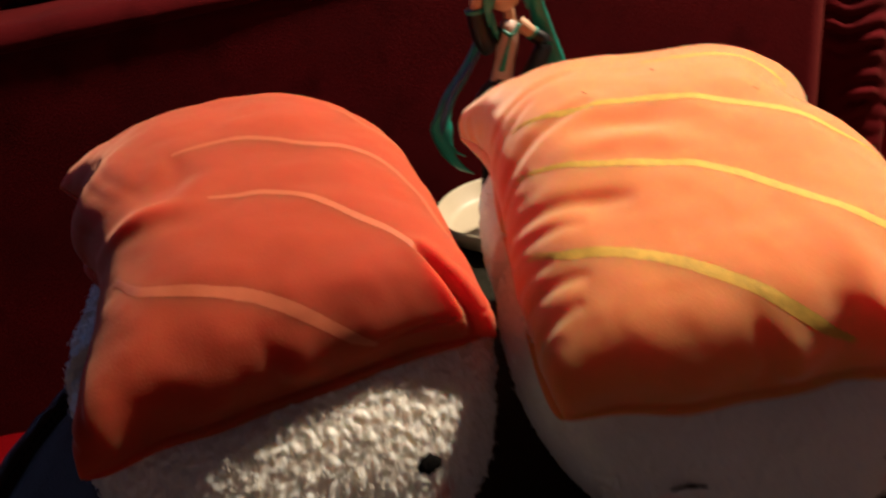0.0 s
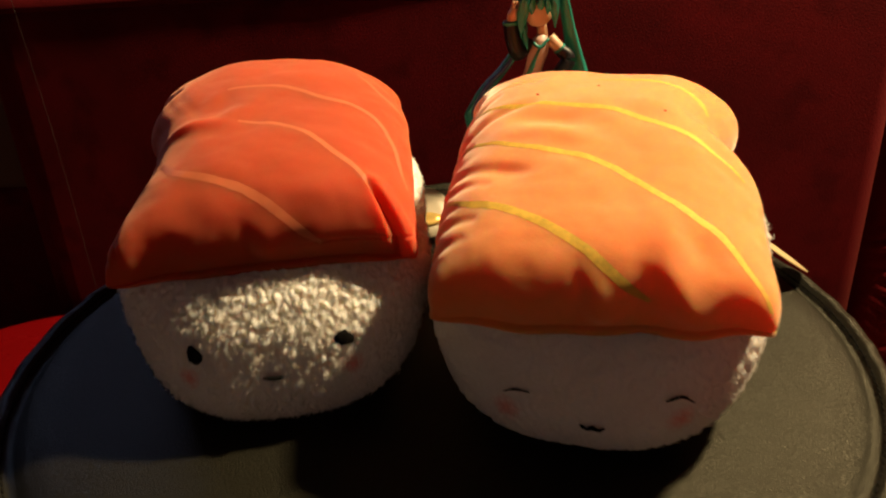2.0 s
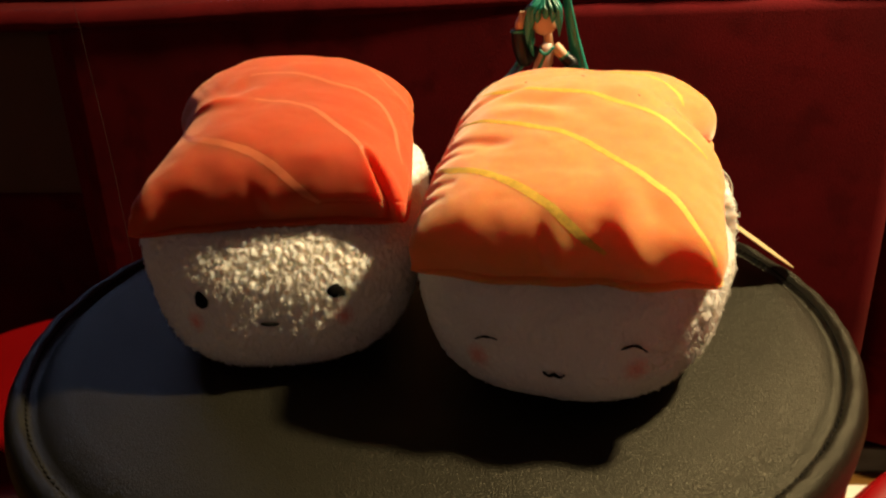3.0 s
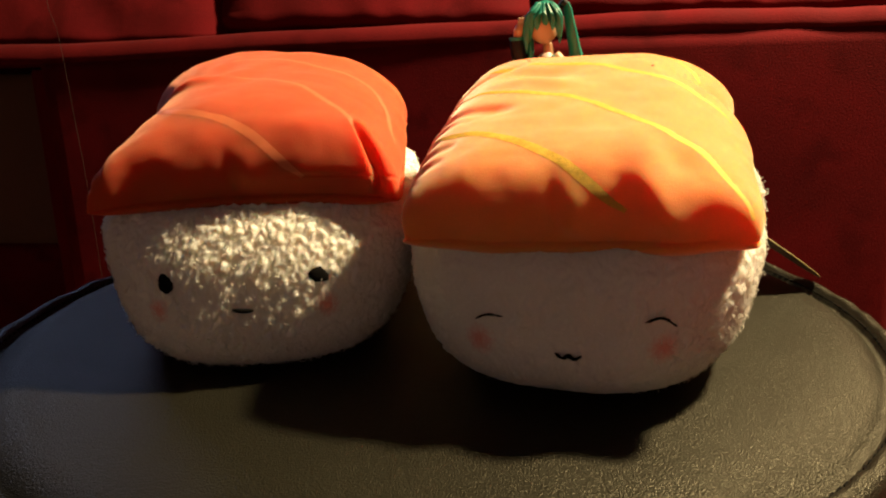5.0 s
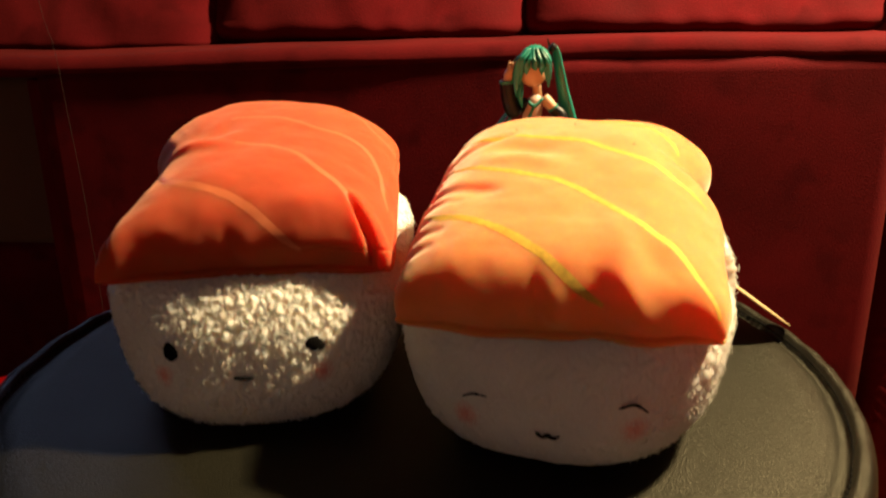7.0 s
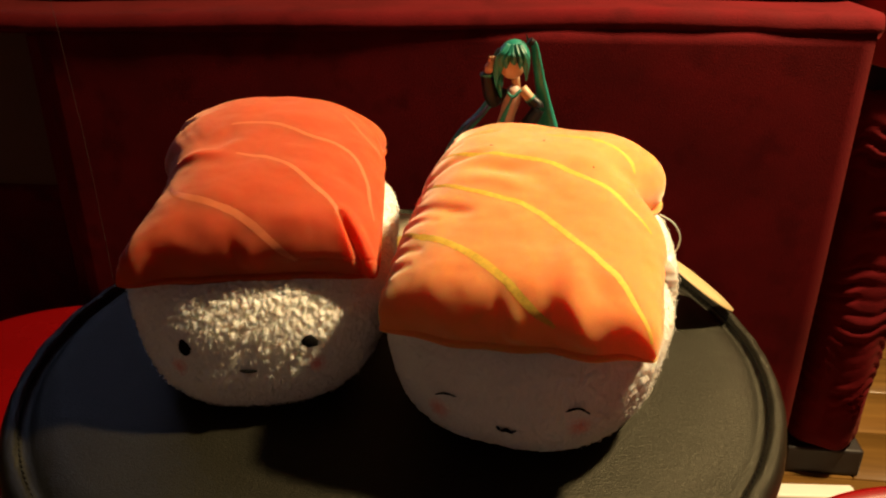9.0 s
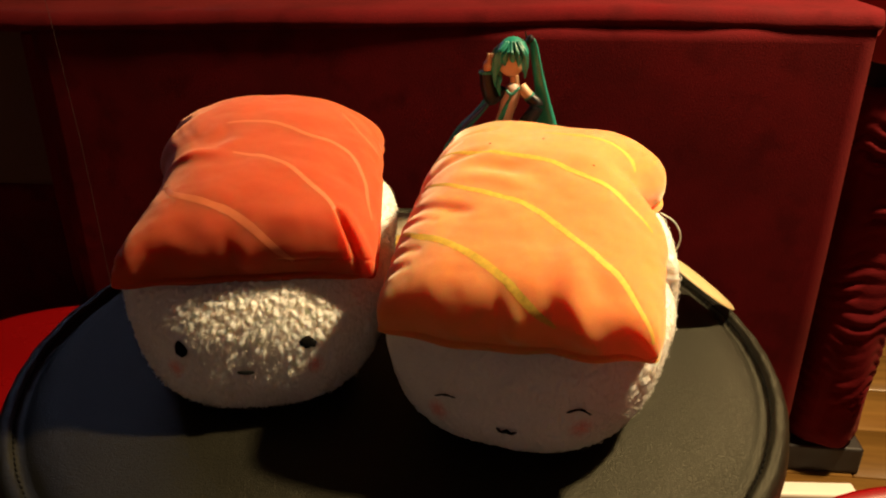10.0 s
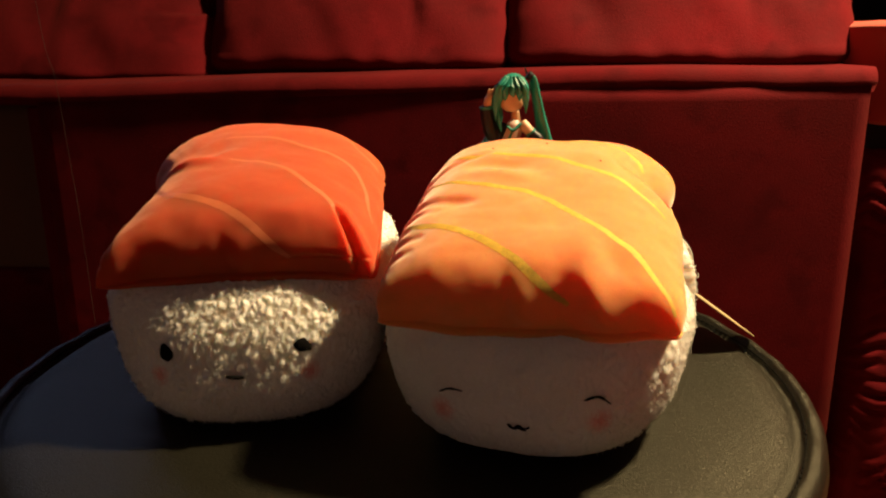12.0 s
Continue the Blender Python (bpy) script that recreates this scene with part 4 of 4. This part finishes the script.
toy = thing("plush_toy", YEL.place, "white fleece plush sushi with an orange velour slice, closed smiling eyes", "plush toy", "plush sushi", YEL.turn)
b = build_body(YEL, toy, [(-0.0256, 0.0362, 0.0052, 0.0016), (0.0350, 0.0385, 0.0055, 0.0018), (0.0038, 0.0246, 0.0052, 0.0018)],
               [(-0.0299, 0.0262, 0.0062), (0.0366, 0.0275, 0.0062)], 5000, 23, lambda p, n: np.clip((n[:, 0] - 0.30) / 0.4, 0.03, 1.0), 0.6)
thread_mark(YEL, b, "eye", [(-0.0308, 0.0347), (-0.0262, 0.0370), (-0.0202, 0.0370)], 0.0006, "closed eye of black thread", 0.6)
thread_mark(YEL, b, "eye", [(0.0295, 0.0384), (0.0350, 0.0399), (0.0397, 0.0365)], 0.0008, "closed eye of black thread", 0.6)
thread_mark(YEL, b, "mouth", [(-0.0008, 0.0254), (0.0016, 0.0236), (0.0038, 0.0246), (0.0061, 0.0236), (0.0084, 0.0250)], 0.0011, "small stitched smiling mouth", 0.5)
s = build_slab(YEL, toy, ORANGE, "orange padded velour slice with gathers along its edge")
for pts in ([(-0.92, 0.55), (-0.82, 0.635), (-0.70, 0.68), (-0.50, 0.735), (-0.28, 0.80), (-0.06, 0.875), (0.09, 0.93), (0.22, 0.965), (0.33, 0.984)],
            [(-0.90, 0.20), (-0.76, 0.27), (-0.55, 0.335), (-0.30, 0.37), (-0.08, 0.405), (0.14, 0.49), (0.34, 0.60), (0.55, 0.70), (0.70, 0.77), (0.83, 0.88), (0.92, 0.97)],
            [(-0.88, -0.07), (-0.70, -0.01), (-0.40, 0.01), (0.0, 0.04), (0.30, 0.11), (0.55, 0.17), (0.70, 0.245), (0.86, 0.32)],
            [(-0.12, -0.38), (0.24, -0.36), (0.60, -0.35), (0.76, -0.32), (0.86, -0.25)]):
    build_stripe(YEL, s, pts, 0.0039 if pts[0][1] > 0.5 else 0.0033, BAND_GOLD, "glittering yellow stripe")
for u, v in ((-0.50, -0.09), (-0.10, -0.22), (0.44, 0.02)):
    c = YEL.on_slab(u, v, 0.0002)
    sv, sf = lathe([(0.0, -0.0002), (0.00035, -0.0001), (0.0004, 0.0001), (0.0002, 0.0003), (0.0, 0.0003)], 8)
    part("speck", mesh_from("speck", [(c.x + p[0] * 1.5, c.y + p[1], c.z + p[2]) for p in sv], sf, THREAD_BLACK), parent=s, label="tiny dark speck of lint")


# ---- paper tags ----
def paper_tag(name, m, rx, ry, material, back, label, bend=0.0):
    verts, faces = [], []
    n = 40
    for lift in (0.0006, 0.0):
        for f in (0.0, 0.5, 1.0):
            for k in range(n):
                a = 2 * math.pi * k / n
                x, y = rx * f * math.cos(a), ry * f * math.sin(a)
                verts.append((x, y, lift + bend * x * x))
    for layer in (0, 1):
        for ring in (0, 1):
            for k in range(n):
                q = (k + 1) % n
                o = layer * 3 * n + ring * n
                fa = (o + k, o + n + k, o + n + q, o + q)
                faces.append(fa if layer == 0 else fa[::-1])
    for k in range(n):
        q = (k + 1) % n
        faces.append((2 * n + k, 5 * n + k, 5 * n + q, 2 * n + q))
    me = mesh_from(name, verts, faces, [material, back])
    for i, p in enumerate(me.polygons):
        p.material_index = 1 if 2 * n <= i < 4 * n else 0
    ob = part(name, me)
    ob.matrix_world = m
    return tagged(ob, label, "paper tag", "toy tags")


def facing(center, along, across):
    """Pose whose x runs along and whose y lies towards across."""
    x = Vector(along).normalized()
    z = x.cross(Vector(across)).normalized()
    y = z.cross(x)
    m = Matrix((x, y, z)).transposed().to_4x4()
    m.translation = center
    return m


tag_r = paper_tag("paper_tag", facing((0.2800, 0.143, 0.3880), (0.81, 0.0, -0.58), (0.23, 0.90, -0.285)), 0.029, 0.023, KRAFT, CARD_DARK,
                  "oval kraft card tag with a dark underside leaning on the seat")
loop = spline([(0.260, 0.144, 0.404), (0.2645, 0.143, 0.412), (0.2645, 0.142, 0.421), (0.259, 0.140, 0.430), (0.250, 0.138, 0.436)], 40)
part("tag_loop", mesh_from("tag_loop", *tube(loop, 0.0005, 6), NYLON), parent=tag_r, label="thin clear nylon loop").matrix_parent_inverse = tag_r.matrix_world.inverted()
tag_l = paper_tag("paper_tag", facing((0.082, 0.200, 0.386), (1, 0.15, 0.0), (0.1, 0.8, 0.55)), 0.016, 0.019, CREAM, CARD_DARK,
                  "small cream and gold card tag beside the plush toys")
bar = paper_tag("print", facing((0.082, 0.1945, 0.3835), (1, 0.15, 0.0), (0.1, 0.8, 0.55)), 0.011, 0.005, GOLD_FOIL, GOLD_FOIL, "gold foil print")
bar.parent, bar.matrix_parent_inverse = tag_l, tag_l.matrix_world.inverted()
for key in ("category", "group"):
    del bar[key]

# ---- doll figurine in a cream dish ----
dish = thing("dish", (0.150, 0.240, TOP - 0.0037), "round cream plastic dish standing on the leather seat", "dish")
part("bowl", mesh_from("bowl", *lathe([(0.0, 0.0), (0.036, 0.0), (0.0425, 0.004), (0.046, 0.0145), (0.0452, 0.0158), (0.044, 0.0148), (0.0405, 0.006), (0.036, 0.0038), (0.0, 0.0034)], 72), CREAM), parent=dish)

DOLL = (HAIR, HAIR_DARK, SKIN, SHIRT, BLACK_PLASTIC, GREY_PLASTIC)


def doll_mesh():
    """One plain doll, 15.5 cm high, standing on z 0, its front to -y; in millimetres."""
    V, F, M = [], [], []

    def put(vf, mat):
        v, f = vf
        o = len(V)
        V.extend(Vector(p) * 0.001 for p in v)
        F.extend(tuple(i + o for i in q) for q in f)
        M.extend([mat] * len(f))

    def ball(c, r, mat, steps=22):
        v, f = lathe([(math.sin(math.pi * k / 16) + 1e-6, -math.cos(math.pi * k / 16)) for k in range(17)], steps)
        put(([(c[0] + p[0] * r[0], c[1] + p[1] * r[1], c[2] + p[2] * r[2]) for p in v], f), mat)

    def limb(points, radii, mat, flat=1.0, sides=12):
        n = 6 * (len(points) - 1)
        line = spline(points, n)
        rr = [np.interp(k / n * (len(radii) - 1), range(len(radii)), radii) for k in range(n + 1)]
        put(tube(line, [(r, r * flat) for r in rr], sides), mat)

    # legs in high black boots with bare thighs
    limb([(-9, -1, 80), (-13, -2, 68), (-15, -3, 60)], [6.4, 6.6, 6.0], 2)
    limb([(-14.5, -3, 62), (-16, -3, 40), (-19, 0, 22), (-20, 2, 6)], [6.3, 5.6, 4.6, 3.4], 4)
    ball((-20, -4, 4), (4.6, 9.0, 4.0), 4)
    limb([(-1, 2, 80), (0, 3, 68), (0, 3, 60)], [6.4, 6.6, 6.0], 2)
    limb([(0, 3, 62), (1, 4, 40), (1, 8, 22), (0, 10, 6)], [6.3, 5.6, 4.6, 3.4], 4)
    ball((0, 4, 4), (4.6, 9.0, 4.0), 4)
    # black skirt that swings out to one side, with a bright hem
    for k, (x, y, turn) in enumerate(((-20, -3, 0.9), (-14, -9, 0.55), (-6, -12, 0.2), (3, -9, -0.25), (6, 0, -0.5), (0, 9, 0), (-10, 10, 0.4), (-19, 5, 0.8))):
        limb([(-6 + x * 0.08, y * 0.3, 91), (-6 + (x + 6) * 0.55, y * 0.7, 84), (x, y, 72.5)], [3.0, 5.0, 6.4], 4, 0.45, 10)
        limb([(x, y, 73.4), (x * 1.02, y * 1.02, 71.6)], [6.7, 6.9], 0, 0.50, 10)
    # bare waist and shirt, grey side panel, collar, tie
    limb([(-6, 0, 84), (-4.5, -1, 92), (-2.5, -2, 101), (0, -1.5, 110), (2, 0, 117), (3, 1, 121)], [7.0, 5.9, 5.4, 6.6, 6.4, 3.2], 3, 0.82, 16)
    limb([(-8, -3, 88), (-11, -4, 84), (-15, -5, 80)], [3.0, 3.8, 2.6], 5, 0.5)
    limb([(3, 1, 118), (2, 0, 127)], [3.4, 3.0], 2)
    limb([(-3, -5, 117), (1, -6.5, 114.5), (6, -4.5, 119)], [1.6, 2.0, 1.6], 0, 0.6)
    limb([(0.5, -7, 114), (-3, -8, 106), (-6.5, -8, 97)], [1.3, 1.8, 2.4], 0, 0.4)
    # raised arm in a wide black sleeve, hand by the head
    limb([(-4, -1, 117), (-9, -4, 112), (-12.5, -6, 110.5)], [3.2, 3.4, 4.2], 4)
    limb([(-11.5, -6, 109), (-14, -7, 115), (-16, -7, 123), (-17, -7, 130)], [4.6, 5.4, 5.2, 4.8], 4)
    limb([(-17, -7, 129.4), (-17.1, -7, 131.2)], [5.1, 5.1], 0)
    limb([(-17, -7, 130), (-15.6, -7, 135), (-14.2, -7, 139.5)], [2.6, 3.6, 2.2], 2)
    for dx in (-1.6, 0.2, 1.8):
        limb([(-14.8 + dx, -7.6, 137.5), (-13.8 + dx, -7.4, 143)], [1.1, 0.7], 2, 1.0, 8)
    # arm bent to the hip
    limb([(7, 0, 118.5), (10.5, -2, 115), (13.5, -3, 112)], [3.8, 3.7, 3.3], 2)
    limb([(12.6, -3, 113.2), (13.4, -3, 112.2)], [4.1, 4.1], 0)
    limb([(13.2, -3, 112), (18.6, -4, 106.5), (14, -7, 98), (8, -9, 90)], [3.9, 4.5, 5.2, 5.6], 4)
    limb([(8, -9, 91), (5.5, -9.5, 87)], [2.8, 1.8], 2)
    # head, hair cap, fringe and side locks
    ball((-0.5, -2.2, 136.5), (9.2, 8.8, 10.2), 2, 26)
    ball((0.6, 1.2, 141.5), (10.8, 10.4, 11.0), 0, 26)
    for x0, x1, z1, w in ((-8.5, -11.0, 121, 3.0), (-6.5, -8.5, 130, 2.8), (-3.0, -4.6, 134.5, 2.6), (0.5, 0.4, 136, 2.6), (4.0, 5.0, 135, 2.8), (7.5, 8.4, 131, 2.9), (9.2, 9.4, 127, 2.2)):
        limb([(x0 * 0.5, -6.0, 151), (x0, -9.8, 145), (x1, -10.6, (145 + z1) / 2), (x1, -9.4, z1)], [2.0, w, w * 0.9, 0.4], 0, 0.5, 10)
    limb([(-9.5, -7.5, 128), (-8.5, -8.5, 120), (-7, -8, 114)], [2.0, 2.2, 0.5], 0, 0.6)
    # tail falling behind the hip arm, and the long tail swept out to the other side
    limb([(9, 3, 149), (13.2, 4, 150), (16, 5, 138), (19, 6, 124), (23, 7, 106), (27, 8, 86), (30, 8, 62), (27, 7, 40), (22, 6, 26)], [1.4, 2.8, 3.8, 4.4, 6.2, 9.0, 9.8, 6.5, 0.8], 0, 0.55, 14)
    limb([(-7, 4, 147), (-11, 6, 140), (-10, 7, 124), (-14, 6, 110), (-23, 4, 97), (-34, 2, 85), (-41, 0, 70), (-40, 0, 55), (-34, 0, 44), (-26, 1, 37)],
         [1.4, 2.8, 3.6, 4.4, 5.0, 6.0, 6.4, 5.0, 3.4, 0.5], 0, 0.6, 14)
    limb([(-13, 1, 110), (-21, 0, 100), (-31, -1.5, 90), (-39, -3.5, 77), (-42, -3.5, 66)], [1.0, 3.2, 4.0, 3.2, 0.5], 1, 0.5, 12)
    limb([(-40, 0, 66), (-37, -2, 56), (-30, -2, 50)], [3.0, 2.6, 0.5], 0, 0.5)
    limb([(10.4, 2.4, 151.5), (12.6, 3, 149.5)], [3.0, 3.0], 4)
    limb([(9.5, 1, 152), (8.2, 0, 156.5)], [1.0, 0.4], 4, 0.6, 8)
    me = mesh_from("doll_figurine", V, F, list(DOLL))
    me.polygons.foreach_set("material_index", M)
    return me


doll = tagged(part("doll_figurine", doll_mesh()), "small plastic doll with long teal tails, standing in a cream dish", "doll")
doll.matrix_world = pose(0.1548, 0.236, TOP + 0.0002, 4, 0, 0)

# ---- oak floor boards ----
bm = rounded_box(0.900, 0.0895, 0.015, 0.0015, 1)
plank_mesh = bpy.data.meshes.new("plank")
bm.to_mesh(plank_mesh)
bm.free()
plank_mesh.materials.append(OAK)
row = 0
y = -1.6
while y < 2.05:
    x = -2.1 + (row * 0.37) % 0.9
    while x < 2.4:
        if x > -1.6 or y < 0.2:
            pk = new("plank", plank_mesh)
            pk.parent = floor
            pk.matrix_basis = pose(x, y, 0.100)
        x += 0.901
    y += 0.0905
    row += 1
